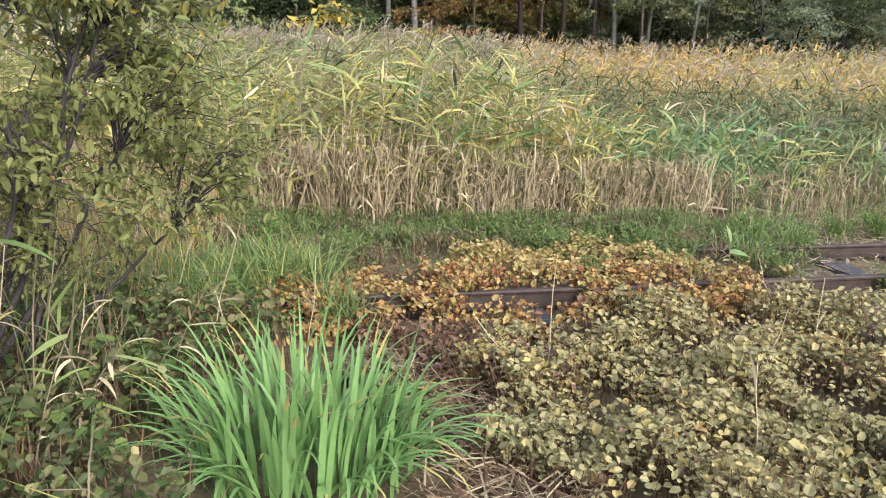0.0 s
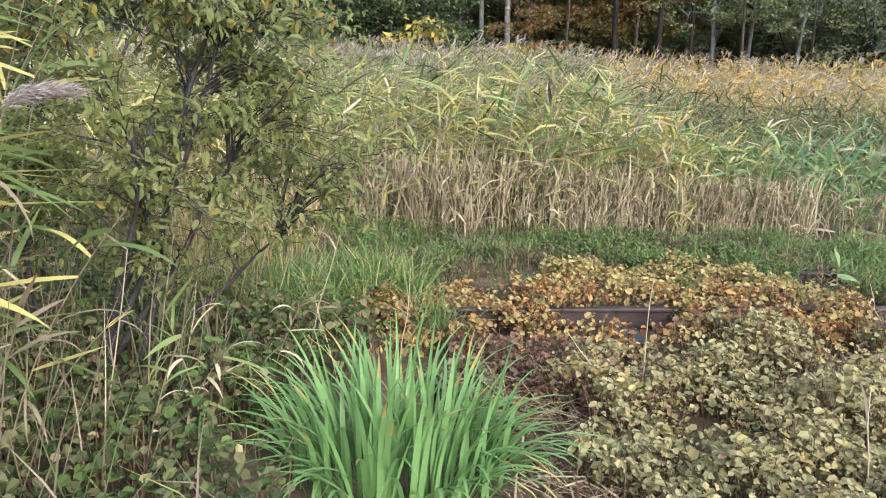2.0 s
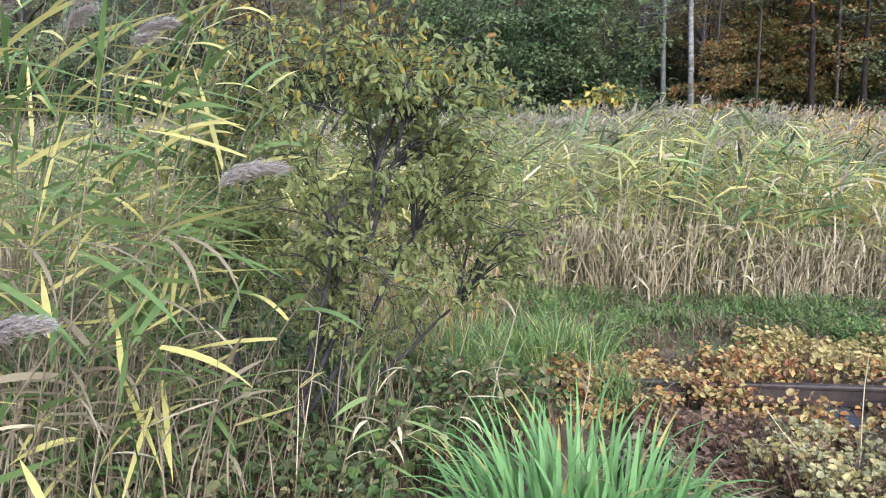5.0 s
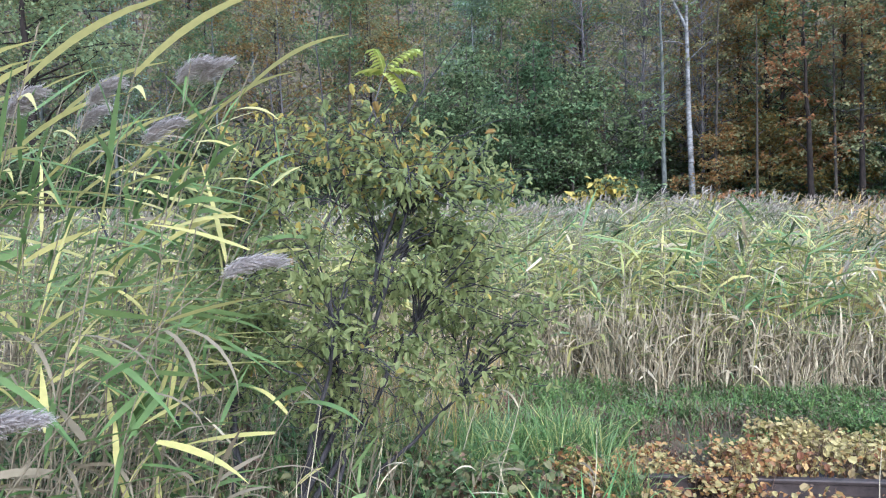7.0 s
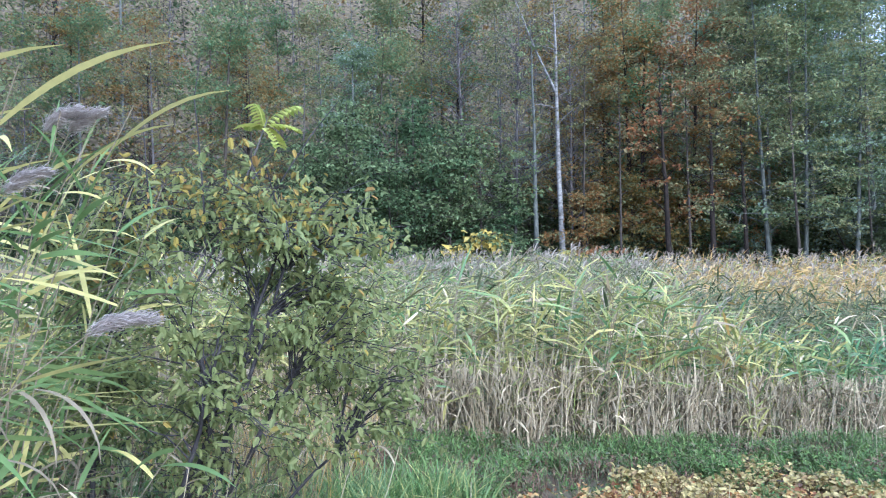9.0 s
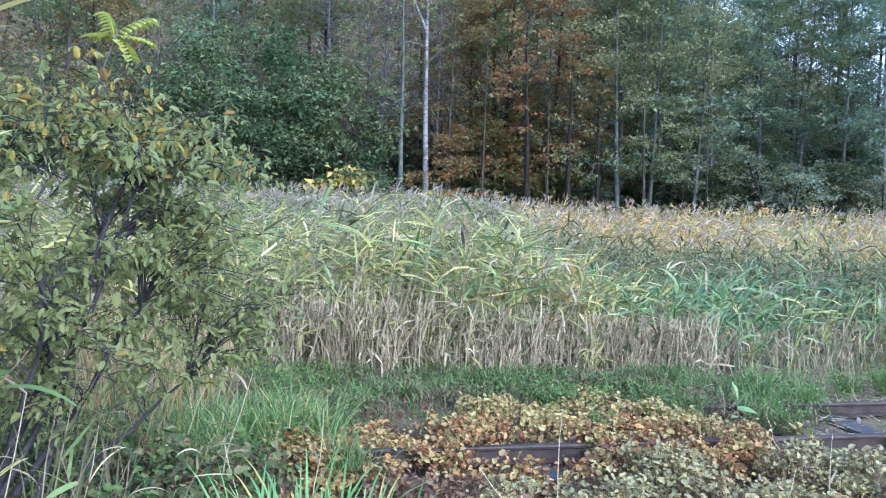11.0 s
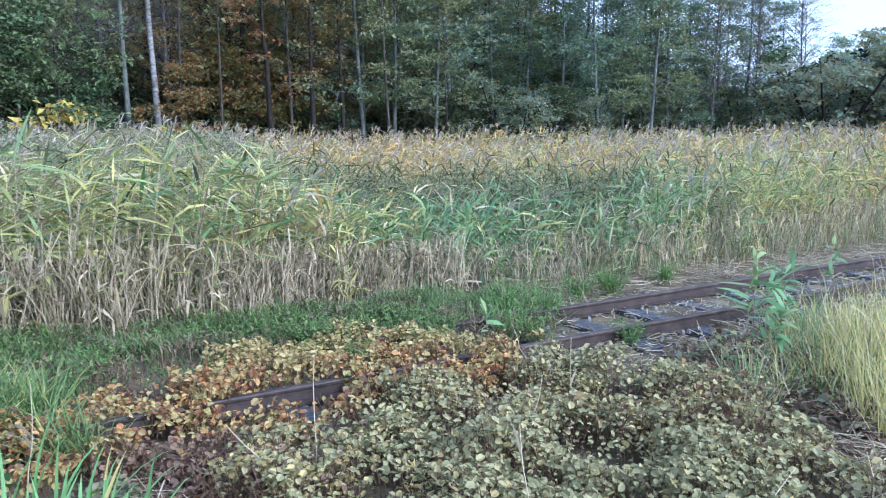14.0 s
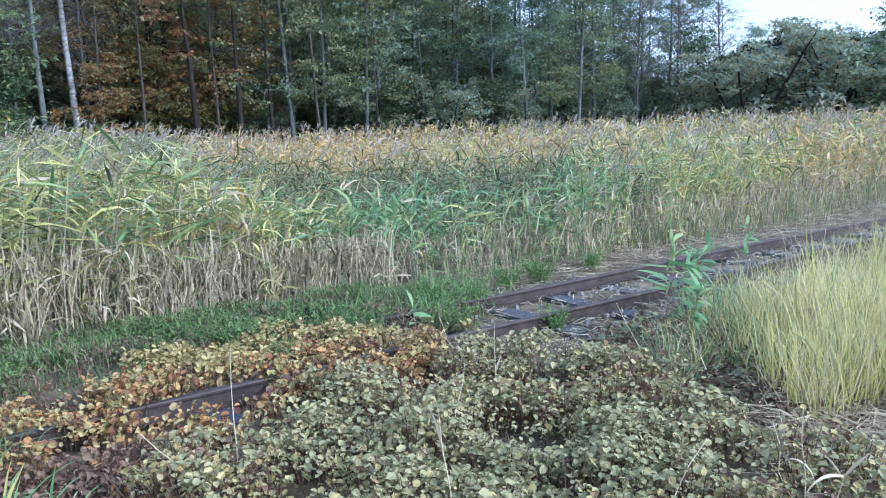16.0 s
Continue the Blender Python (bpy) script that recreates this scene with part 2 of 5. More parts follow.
M_SAPBARK = surface("smooth_dark_sapling_bark", [(0.2, (0.022, 0.02, 0.022)), (0.6, (0.06, 0.056, 0.06)), (0.9, (0.13, 0.12, 0.125))], 8, 0.7, 0.3, 0, (3, 3, 1))

F_STRAW = foliage("dry_reed_straw", [(0.2, 0.155, 0.085), (0.44, 0.36, 0.22), (0.7, 0.6, 0.4), (0.36, 0.28, 0.16)], 0.6, 0.15)
# weathered straw, also the shade colour of stems inside the reed bed
F_DULL = foliage("weathered_and_shaded_straw", [(0.16, 0.13, 0.085), (0.27, 0.22, 0.14), (0.4, 0.34, 0.23)], 0.7, 0.15)
F_REEDGREEN = foliage("green_reed_leaf", [(0.08, 0.17, 0.05), (0.19, 0.31, 0.095), (0.34, 0.44, 0.155), (0.15, 0.28, 0.13)], 0.45)
F_REEDBLUE = foliage("blue_green_reed_leaf", [(0.07, 0.18, 0.07), (0.14, 0.31, 0.12), (0.25, 0.44, 0.17), (0.34, 0.46, 0.15)], 0.42)
F_REEDYELLOW = foliage("yellowing_reed_leaf", [(0.26, 0.3, 0.07), (0.46, 0.45, 0.12), (0.7, 0.62, 0.2), (0.36, 0.42, 0.12)], 0.42)
F_REEDGOLD = foliage("golden_brown_reed_leaf", [(0.57, 0.36, 0.085), (0.71, 0.48, 0.15), (0.5, 0.32, 0.09), (0.7, 0.55, 0.24)], 0.55)
F_PLUME = foliage("mauve_grey_reed_plume", [(0.28, 0.23, 0.18), (0.4, 0.34, 0.27), (0.55, 0.48, 0.39)], 0.9, 0.3)
F_NEARPLUME = foliage("pale_lilac_grey_plume", [(0.4, 0.34, 0.31), (0.55, 0.49, 0.45), (0.7, 0.64, 0.6)], 0.9, 0.4)
F_BRAMBLE = foliage("olive_bramble_leaf", [(0.19, 0.19, 0.08), (0.29, 0.285, 0.13), (0.37, 0.355, 0.18), (0.48, 0.42, 0.19), (0.33, 0.325, 0.18)], 0.6, 0.2, 1.5, grain=0.75, gloss=0.12)
F_BRAMBLEDARK = foliage("dark_green_bramble_leaf", [(0.045, 0.075, 0.028), (0.08, 0.12, 0.045), (0.135, 0.165, 0.068), (0.21, 0.2, 0.085), (0.1, 0.135, 0.065)], 0.6, 0.2, 1.5, gloss=0.15)
F_AUTUMN = foliage("orange_autumn_leaf", [(0.16, 0.06, 0.03), (0.4, 0.175, 0.055), (0.58, 0.31, 0.09), (0.6, 0.4, 0.13), (0.25, 0.1, 0.045)], 0.55, 0.25, 2.5)
F_PALE = foliage("pale_yellow_green_leaf", [(0.33, 0.28, 0.08), (0.48, 0.39, 0.13), (0.57, 0.47, 0.18), (0.33, 0.22, 0.09)], 0.5, 0.25, 2.5)
F_BROWN = foliage("withered_brown_leaf", [(0.1, 0.055, 0.035), (0.19, 0.11, 0.07), (0.3, 0.19, 0.12)], 0.7, 0.15)
F_HERB = foliage("low_green_herb_leaf", [(0.085, 0.175, 0.045), (0.15, 0.265, 0.062), (0.23, 0.35, 0.085), (0.16, 0.21, 0.085)], 0.5, 0.25, 1.2)
F_WEED = foliage("dark_green_weed_leaf", [(0.06, 0.11, 0.035), (0.11, 0.19, 0.05), (0.18, 0.27, 0.07), (0.24, 0.23, 0.11), (0.13, 0.18, 0.08)], 0.6, 0.3, 1.6, gloss=0.12)
F_MOSS = foliage("dull_green_brown_herb_leaf", [(0.1, 0.13, 0.06), (0.17, 0.19, 0.09), (0.27, 0.23, 0.14), (0.14, 0.18, 0.1)], 0.6, 0.2, 1.2)
F_LILY = foliage("fresh_green_lily_blade", [(0.125, 0.29, 0.09), (0.2, 0.4, 0.125), (0.31, 0.5, 0.18)], 0.38, 0.3, 3.0, 0.2, 0.2)
F_LILYTIP = foliage("yellowing_lily_blade", [(0.4, 0.45, 0.12), (0.5, 0.48, 0.14), (0.5, 0.33, 0.1)], 0.45, 0.3)
F_GRASS = foliage("yellow_green_meadow_grass", [(0.6, 0.57, 0.15), (0.77, 0.69, 0.24), (0.85, 0.75, 0.3), (0.83, 0.74, 0.38)], 0.5, 0.5)
F_SAP = foliage("olive_sapling_leaf", [(0.16, 0.21, 0.075), (0.26, 0.31, 0.105), (0.36, 0.39, 0.14), (0.29, 0.35, 0.14), (0.43, 0.41, 0.14)], 0.7, 0.5, 2.0, gloss=0.08, grain=0.7)
F_SAPYELLOW = foliage("yellowed_sapling_leaf", [(0.3, 0.26, 0.06), (0.5, 0.4, 0.07), (0.36, 0.22, 0.07)], 0.6, 0.4, gloss=0.15)
F_NEARREED = foliage("deep_green_reed_leaf", [(0.05, 0.115, 0.04), (0.095, 0.195, 0.06), (0.17, 0.29, 0.085), (0.24, 0.32, 0.1), (0.11, 0.21, 0.105)], 0.45, 0.35)
F_LIME = foliage("bright_lime_yellow_leaf", [(0.5, 0.6, 0.1), (0.65, 0.65, 0.16)], 0.4, 0.4)
F_TREES = {
    "green": foliage("mid_green_tree_leaf", [(0.11, 0.175, 0.085), (0.165, 0.26, 0.12), (0.24, 0.34, 0.145), (0.2, 0.29, 0.14)], 0.9, 0.45, 0.6, gloss=0.1, grain=0.5, vary=0.22),
    "olive": foliage("olive_tree_leaf", [(0.15, 0.165, 0.075), (0.23, 0.24, 0.105), (0.33, 0.315, 0.13), (0.37, 0.3, 0.13)], 0.9, 0.45, 0.6, gloss=0.1, grain=0.5, vary=0.2),
    # willow grey-green made bluer and paler, distance haze mixed into the colour
    "grey": foliage("hazy_grey_green_willow_leaf", [(0.19, 0.28, 0.21), (0.28, 0.37, 0.27), (0.36, 0.45, 0.32)], 0.9, 0.45, 0.6, gloss=0.1, grain=0.5, vary=0.2),
    "orange": foliage("rust_orange_tree_leaf", [(0.165, 0.1, 0.038), (0.26, 0.15, 0.046), (0.34, 0.2, 0.052), (0.3, 0.21, 0.068), (0.19, 0.15, 0.062)], 0.9, 0.45, 0.6, gloss=0.1, grain=0.5, vary=0.2),
    "light": foliage("light_yellow_green_tree_leaf", [(0.19, 0.27, 0.13), (0.28, 0.35, 0.165), (0.37, 0.42, 0.19), (0.42, 0.4, 0.17)], 0.9, 0.45, 0.6, gloss=0.1, grain=0.5, vary=0.15),
    "yellow": foliage("yellow_bush_leaf", [(0.5, 0.4, 0.06), (0.62, 0.48, 0.08), (0.46, 0.4, 0.1)], 0.6, 0.3, 0.6),
    "red": foliage("orange_red_bush_leaf", [(0.34, 0.13, 0.05), (0.42, 0.2, 0.07), (0.36, 0.22, 0.09)], 0.6, 0.3, 0.6),
    # undergrowth green darkened so the forest's inner shade lies in the colour
    "dark": foliage("shade_dark_undergrowth_leaf", [(0.045, 0.07, 0.034), (0.075, 0.11, 0.05), (0.11, 0.15, 0.065)], 0.9, 0.4, 0.6, gloss=0.1, grain=0.5, vary=0.2),
    "bare": foliage("grey_mauve_bare_brush", [(0.12, 0.105, 0.1), (0.19, 0.17, 0.165), (0.27, 0.24, 0.225)], 0.95, 0.3, 0.6, gloss=0.1, grain=0.5, vary=0.2),
}

# ---- ground ----
RAIL_A, RAIL_B = (-1.5, 3.97), (40.0, 10.86)   # the near rail's line
SLOPE = (RAIL_B[1] - RAIL_A[1]) / (RAIL_B[0] - RAIL_A[0])
GAUGE = 0.76
TILT = math.atan(SLOPE)
ACROSS = np.array([-math.sin(TILT), math.cos(TILT)])
ALONG = np.array([math.cos(TILT), math.sin(TILT)])


def track(s, side=0.0):
    """A place along the track: s metres past the near rail's start, side metres beyond the near rail."""
    return np.array(RAIL_A) + ALONG * s + ACROSS * side


def ground_z(x, y):
    x, y = np.asarray(x, float), np.asarray(y, float)
    d = np.hypot(x, y)
    turn = np.degrees(np.arctan2(x, y))
    hill = np.clip((d - 49) / 48, 0, 1) ** 1.1 * 41 * np.clip((43 - turn) / 34, 0, 1) * (y > 0)
    return 0.02 * bumps(x, y, 0.7) + 0.015 * bumps(x, y, 0.22, 3) + hill - 0.02


def build_ground():
    u = np.linspace(-1, 1, 221)
    line = 9.0 * u + 1500 * np.sign(u) * np.abs(u) ** 7
    gx, gy = np.meshgrid(line, line + 4.0)
    v = np.stack([gx, gy, ground_z(gx, gy)], 2).reshape(-1, 3)
    n = len(line)
    i = (np.arange(n - 1)[:, None] * n + np.arange(n - 1)[None, :])
    q = np.stack([i, i + 1, i + n + 1, i + n], 2)
    ob = new("ground", Soup().add(v, q).mesh("ground", [M_SOIL], True))
    tagged(ob, "dark damp soil with rotting plant litter", "ground", kind="structure")


build_ground()

# ---- track ----
RAIL_TOP = 0.115


def build_rail(side, s0, s1):
    """One rusted flat-bottomed rail with foot, web and rounded head."""
    prof = [(-0.043, 0), (0.043, 0), (0.043, 0.009), (0.008, 0.02), (0.007, 0.07), (0.022, 0.078), (0.0235, 0.092), (0.019, 0.1), (-0.019, 0.1), (-0.0235, 0.092),
            (-0.022, 0.078), (-0.007, 0.07), (-0.008, 0.02), (-0.043, 0.009)]
    rows = []
    for s in np.arange(s0, s1 + 0.01, 0.5):
        c = track(s, side)
        wob = 0.006 * math.sin(s * 1.7 + side)
        rows.append([(c[0] + ACROSS[0] * (a + wob), c[1] + ACROSS[1] * (a + wob), RAIL_TOP - 0.1 + b + 0.004 * math.sin(s * 0.9)) for a, b in prof])
    v = np.array(rows)
    k, n = len(rows), len(prof)
    i = np.arange(k - 1)[:, None] * n + np.arange(n)[None, :]
    j = np.arange(k - 1)[:, None] * n + (np.arange(n)[None, :] + 1) % n
    ends = [[0, 1, 2, 13], [2, 3, 12, 13], [3, 4, 11, 12], [4, 5, 10, 11], [5, 6, 9, 10], [6, 7, 8, 9]]
    q = np.concatenate([np.stack([i, j, j + n, i + n], 2).reshape(-1, 4), np.array(ends)[:, ::-1], np.array(ends) + (k - 1) * n])
    ob = new("rail", Soup().add(v, q).mesh("rail", [M_RUST]))
    tagged(ob, "rusty brown narrow-gauge steel rail partly overgrown by leaves", "rail", "rails of the track")


build_rail(0.0, 0.0, 46.0)
build_rail(GAUGE, 3.0, 46.0)


def build_sleeper(s, k):
    """A cracked, tarred wooden sleeper with worn ends."""
    bm = bmesh.new()
    bmesh.ops.create_cube(bm, size=1)
    bmesh.ops.scale(bm, vec=(0.19, 1.36, 0.12), verts=bm.verts)
    bmesh.ops.subdivide_edges(bm, edges=[e for e in bm.edges if abs((e.verts[0].co - e.verts[1].co).y) > 0.5], cuts=6)
    bmesh.ops.bevel(bm, geom=[e for e in bm.edges if e.calc_face_angle(0) > 1], offset=0.012, segments=2, affect="EDGES")
    for w in bm.verts:
        w.co += Vector((noise.noise(w.co * 6 + Vector((k * 3.1, 0, 0))), noise.noise(w.co * 5 + Vector((0, k * 2.3, 5))), noise.noise(w.co * 7 + Vector((9, 0, k))))) * 0.016
    me = bpy.data.meshes.new("sleeper")
    bm.to_mesh(me)
    me.materials.append(M_SLEEPER)
    ob = new("sleeper", me)
    c = track(s, GAUGE / 2)
    ob.matrix_world = pose(c[0], c[1], -0.047 + 0.006 * math.sin(k * 2.1), 0, 0, math.degrees(TILT) + 3 * math.sin(k * 1.9))
    tagged(ob, "dark weathered wooden sleeper lying under the rails", "railway sleeper", "sleepers of the track")


for k in range(2, 24):
    build_sleeper(0.9 + k * 0.655, k)


def build_gravel():
    n = 2600
    s, a = rng.uniform(3.3, 30, n) ** 1.0, rng.uniform(-0.45, GAUGE + 0.4, n)
    p = np.array(RAIL_A) + s[:, None] * ALONG + a[:, None] * ACROSS
    r = rng.uniform(0.006, 0.018, n)
    cube = np.array([(-1, -1, -1), (1, -1, -1), (1, 1, -1), (-1, 1, -1), (-0.7, -0.6, 1), (0.6, -0.7, 0.8), (0.7, 0.6, 1), (-0.6, 0.7, 0.8)])
    v = cube[None] * rng.uniform(0.6, 1.2, (n, 8, 3)) * r[:, None, None]
    t = rng.uniform(0, 2 * PI, n)
    v[:, :, 0], v[:, :, 1] = v[:, :, 0] * np.cos(t)[:, None] - v[:, :, 1] * np.sin(t)[:, None], v[:, :, 0] * np.sin(t)[:, None] + v[:, :, 1] * np.cos(t)[:, None]
    v += np.concatenate([p, 0.004 + r[:, None] * 0.3], 1)[:, None, :]
    f = np.array([(3, 2, 1, 0), (4, 5, 6, 7), (0, 1, 5, 4), (1, 2, 6, 5), (2, 3, 7, 6), (3, 0, 4, 7)])
    q = f[None] + 8 * np.arange(n)[:, None, None]
    ob = new("ballast_gravel", Soup().add(v, q).mesh("gravel", [M_STONE]))
    tagged(ob, "grey ballast gravel scattered between and beside the rails", "gravel", kind="stuff")


build_gravel()


def build_straw():
    """Broken dry stalks lying on the path, along the track and before the reeds."""
    sets = [(scatter([(-0.12, 3.75), (0.3, 3.4), (0.42, 2.7), (0.62, 1.9), (0.55, 1.2), (-0.05, 1.2), (0.12, 2.4), (-0.05, 3.2)], 2600, 0.15), 0.06),
            (np.array([track(rng.uniform(3.2, 26), rng.uniform(-0.6, 1.5)) for _ in range(19000)]), 0.03),
            (scatter([(3.2, 6.1), (9, 7.0), (16, 8.4), (16, 10), (9, 8.4), (3.2, 7.1)], 8000, 0.2), 0.04),
            (scatter([(-2.2, 5.6), (4, 6.1), (4, 7.0), (-2.2, 7.0)], 1200, 0.2), 0.04),
            (scatter([(2.7, 2.9), (3.3, 3.7), (4.4, 4.2), (4.6, 2.4), (2.4, 1.6)], 1600, 0.1), 0.05),
            (scatter([(2.6, 1.7), (2.65, 2.3), (3.1, 2.8), (3.7, 3.0), (3.9, 1.8)], 2200, 0.15), 0.08)]
    sp = Soup()
    for p, lift in sets:
        n = len(p)
        z = rng.uniform(0.004, lift, n)
        v, q = ribbons(np.c_[p, z], rng.uniform(0, 2 * PI, n), rng.uniform(0.05, 0.3, n) * (0.55 if lift == 0.03 else 1), rng.uniform(0.003, 0.009, n), rng.uniform(1.3, 1.62, n), rng.uniform(1.35, 1.66, n), 2,
                       rng.uniform(-0.6, 0.6, n), 1, ([0, 1], [1, 0.7]))
        sp.add(v, q, (rng.random(n) < (0.6 if lift == 0.06 else 0.25)).astype(int))
    ob = new("straw_litter", sp.mesh("straw", [F_STRAW, F_BROWN]))
    tagged(ob, "broken dry straw lying on soil and along the track", "straw", kind="stuff")


build_straw()

# ---- reed bed ----
EDGE = [(-9, 5.9), (-3.2, 6.1), (-2.0, 6.4), (-0.2, 6.2), (1.2, 6.6), (2.4, 6.85), (3.7, 6.8), (6.8, 7.5), (10, 8.3), (13.5, 9.2), (20, 10.6), (30, 12.6), (60, 19)]


def reed_edge(x):
    e = np.array(EDGE)
    return np.interp(x, e[:, 0], e[:, 1])


def reed_height(x, y):
    """Tall towards the left and far right, lower in the wet middle."""
    d = np.hypot(x, y)
    turn = np.degrees(np.arctan2(x, y))
    tall_ones = np.interp(d, [7, 8.5, 12, 20, 30, 41], [1.1, 1.22, 1.32, 1.45, 1.64, 1.8])
    low_ones = np.interp(d, [7, 9, 10, 12, 16, 20, 30, 41], [0.84, 0.74, 0.72, 0.84, 0.92, 1.05, 1.42, 1.72])
    right = np.interp(d, [7, 9, 14, 20, 30, 41], [1.0, 1.05, 1.12, 1.25, 1.5, 1.75])
    a, b = np.clip((turn - 3) / 11, 0, 1), np.clip((turn - 34) / 9, 0, 1)
    h = (tall_ones * (1 - a) + low_ones * a) * (1 - b) + right * b
    return h + 0.08 * bumps(x, y, 0.7, 2) + 0.07 * bumps(x, y, 2.6, 5)


def grow_reeds(sp, p, leaves, segs, sides, thick, widths, plume_share):
    """Reeds at the places p: stems, dry lower leaves, coloured upper leaves and plumes."""
    n = len(p)
    x, y = p[:, 0], p[:, 1]
    h = reed_height(x, y) * rng.normal(1, 0.17, n).clip(0.5, 1.36)
    base = np.c_[x, y, ground_z(x, y) * (np.hypot(x, y) < 50) - 0.01]
    az, lean = rng.normal(0.25, 1.3, n), np.abs(rng.normal(0, 0.13, n)) * np.where(np.degrees(np.arctan2(x, y)) > 14, 1.8, 1.1) + 0.015
    ss = np.array([0, 0.35, 0.7, 1.0])
    bend = (lean[:, None] * ss + 0.10 * rng.random(n)[:, None] * ss ** 3) * h[:, None]
    path = base[:, None, :] + np.stack([bend * np.cos(az)[:, None], bend * np.sin(az)[:, None], ss * h[:, None]], 2)
    v, q = tubes(path, thick * np.array([1, 0.9, 0.75, 0.4])[None, :] * np.ones((n, 1)), sides)
    # how green, yellow, golden or dull the bed is here
    tone = bumps(x, y, 2.0, 4) * 0.6 + bumps(x, y, 0.8, 6) * 0.45 + rng.normal(0, 0.3, n)
    d, turn = np.hypot(x, y), np.degrees(np.arctan2(x, y))
    tone += np.interp(turn, [-12, 5, 13, 25, 36, 45], [0.44, 0.4, -0.12, -0.45, -0.1, 0.2])
    tone += np.interp(d, [7, 10, 14, 18, 30], [0.0, 0.02, 0.05, 0.1, 0.1]) + np.clip((turn - 3) / 5, 0, 1) * np.clip((d - 12.5) / 3, 0, 1) * 1.4
    dull = (np.hypot((turn - 22) / 17, (d - 12.9) / 3.6) < 1 + 0.25 * bumps(x, y, 1.2, 9)) & (rng.random(n) < 0.9)
    slot = np.select([tone < -0.35, tone < 0.12, tone < 0.85], [2, 1, 3], 4)
    slot = np.where((slot == 4) & (turn < 4), np.where(rng.random(n) < 0.25, 4, 3), slot)
    slot = np.where((slot == 4) & (rng.random(n) < np.interp(turn, [20, 38], [0.05, 0.5])), rng.choice([3, 7, 3, 1], n), slot)
    # behind the edge, stems and dry leaves turn duller: shade between reeds as colour
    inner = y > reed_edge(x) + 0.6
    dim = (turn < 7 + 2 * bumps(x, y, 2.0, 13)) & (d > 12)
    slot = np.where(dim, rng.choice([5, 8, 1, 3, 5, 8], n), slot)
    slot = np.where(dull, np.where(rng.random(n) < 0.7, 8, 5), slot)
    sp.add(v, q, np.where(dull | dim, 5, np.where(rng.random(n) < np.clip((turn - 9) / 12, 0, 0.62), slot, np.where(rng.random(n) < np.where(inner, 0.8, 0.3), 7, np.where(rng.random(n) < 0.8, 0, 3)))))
    for k in range(leaves):
        f = ((k + 0.6 * rng.random(n)) / leaves) ** 0.85 * 0.94 + 0.05
        i = np.clip(f * 3, 0, 2.999)
        lo = i.astype(int)
        at = path[np.arange(n), lo] + (path[np.arange(n), lo + 1] - path[np.arange(n), lo]) * (i - lo)[:, None]
        dry = f < rng.normal(0.24, 0.21, n) + 0.1 * bumps(x, y, 0.6, 11) - np.clip((turn - 8) / 40, 0, 0.28) + np.clip((turn - 36) / 40, 0, 0.2)
        la = rng.normal(0.15, 0.75, n) + PI * (rng.random(n) < 0.42)
        ln = np.where(dry, rng.uniform(0.1, 0.26, n), rng.uniform(0.14, 0.4, n)) * np.clip(h, 0.75, 1.2)
        wd = np.where(dry, 0.75, 0.9) * rng.uniform(*widths, n)
        a0 = np.where(dry, rng.uniform(0.4, 1.9, n), rng.uniform(0.45, 1.6, n))
        a1 = a0 + np.where(dry, rng.uniform(0.2, 1.6, n), np.where(rng.random(n) < 0.5, rng.uniform(-0.1, 0.5, n), rng.uniform(0.4, 2.0, n)))
        v, q = ribbons(at, la, ln, wd, a0, a1, segs, rng.normal(0, 0.5, n))
        crest = (f > 0.75) & (turn < 6) & (rng.random(n) < 0.35)
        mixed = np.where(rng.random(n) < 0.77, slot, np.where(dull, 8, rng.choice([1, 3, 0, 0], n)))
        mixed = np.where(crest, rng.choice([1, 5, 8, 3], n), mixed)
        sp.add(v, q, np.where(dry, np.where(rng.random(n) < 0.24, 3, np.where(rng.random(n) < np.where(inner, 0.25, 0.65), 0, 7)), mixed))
    has = np.where(rng.random(n) < plume_share * np.clip(0.4 + d / 22, 0, 1.3) * np.where(turn < 6, 1.7, 1.0) * ~dull)[0]
    if len(has):
        for k in range(6):
            m = len(has)
            at = path[has, -1] - np.array([0, 0, 0.04 + 0.02 * k])
            v, q = ribbons(at, rng.normal(0.2, 0.9, m), rng.uniform(0.12, 0.24, m), rng.uniform(0.012, 0.026, m) * np.clip(d[has] / 12, 0.8, 2), rng.uniform(0.1, 0.6, m), rng.uniform(0.6, 1.6, m), 2,
                           rng.normal(0, 0.8, m), 1, ([0, 0.5, 1], [0.5, 1, 0.15]))
            sp.add(v, q, 6)


def reed_places(d0, d1, density):
    area = radians(112) * (d1 ** 2 - d0 ** 2) / 2
    n = int(area * density)
    d, t = np.sqrt(rng.uniform(d0 ** 2, d1 ** 2, n)), np.radians(rng.uniform(-50, 62, n))
    p = np.c_[d * np.sin(t), d * np.cos(t)]
    keep = p[:, 1] > reed_edge(p[:, 0]) + 0.18 * bumps(p[:, 0], p[:, 1], 0.5, 8)
    keep &= ~((np.hypot((p[:, 0] - 3.2) / 1.7, (p[:, 1] - 7.4) / 0.8) < 1) & (rng.random(n) < 0.45))
    return p[keep]


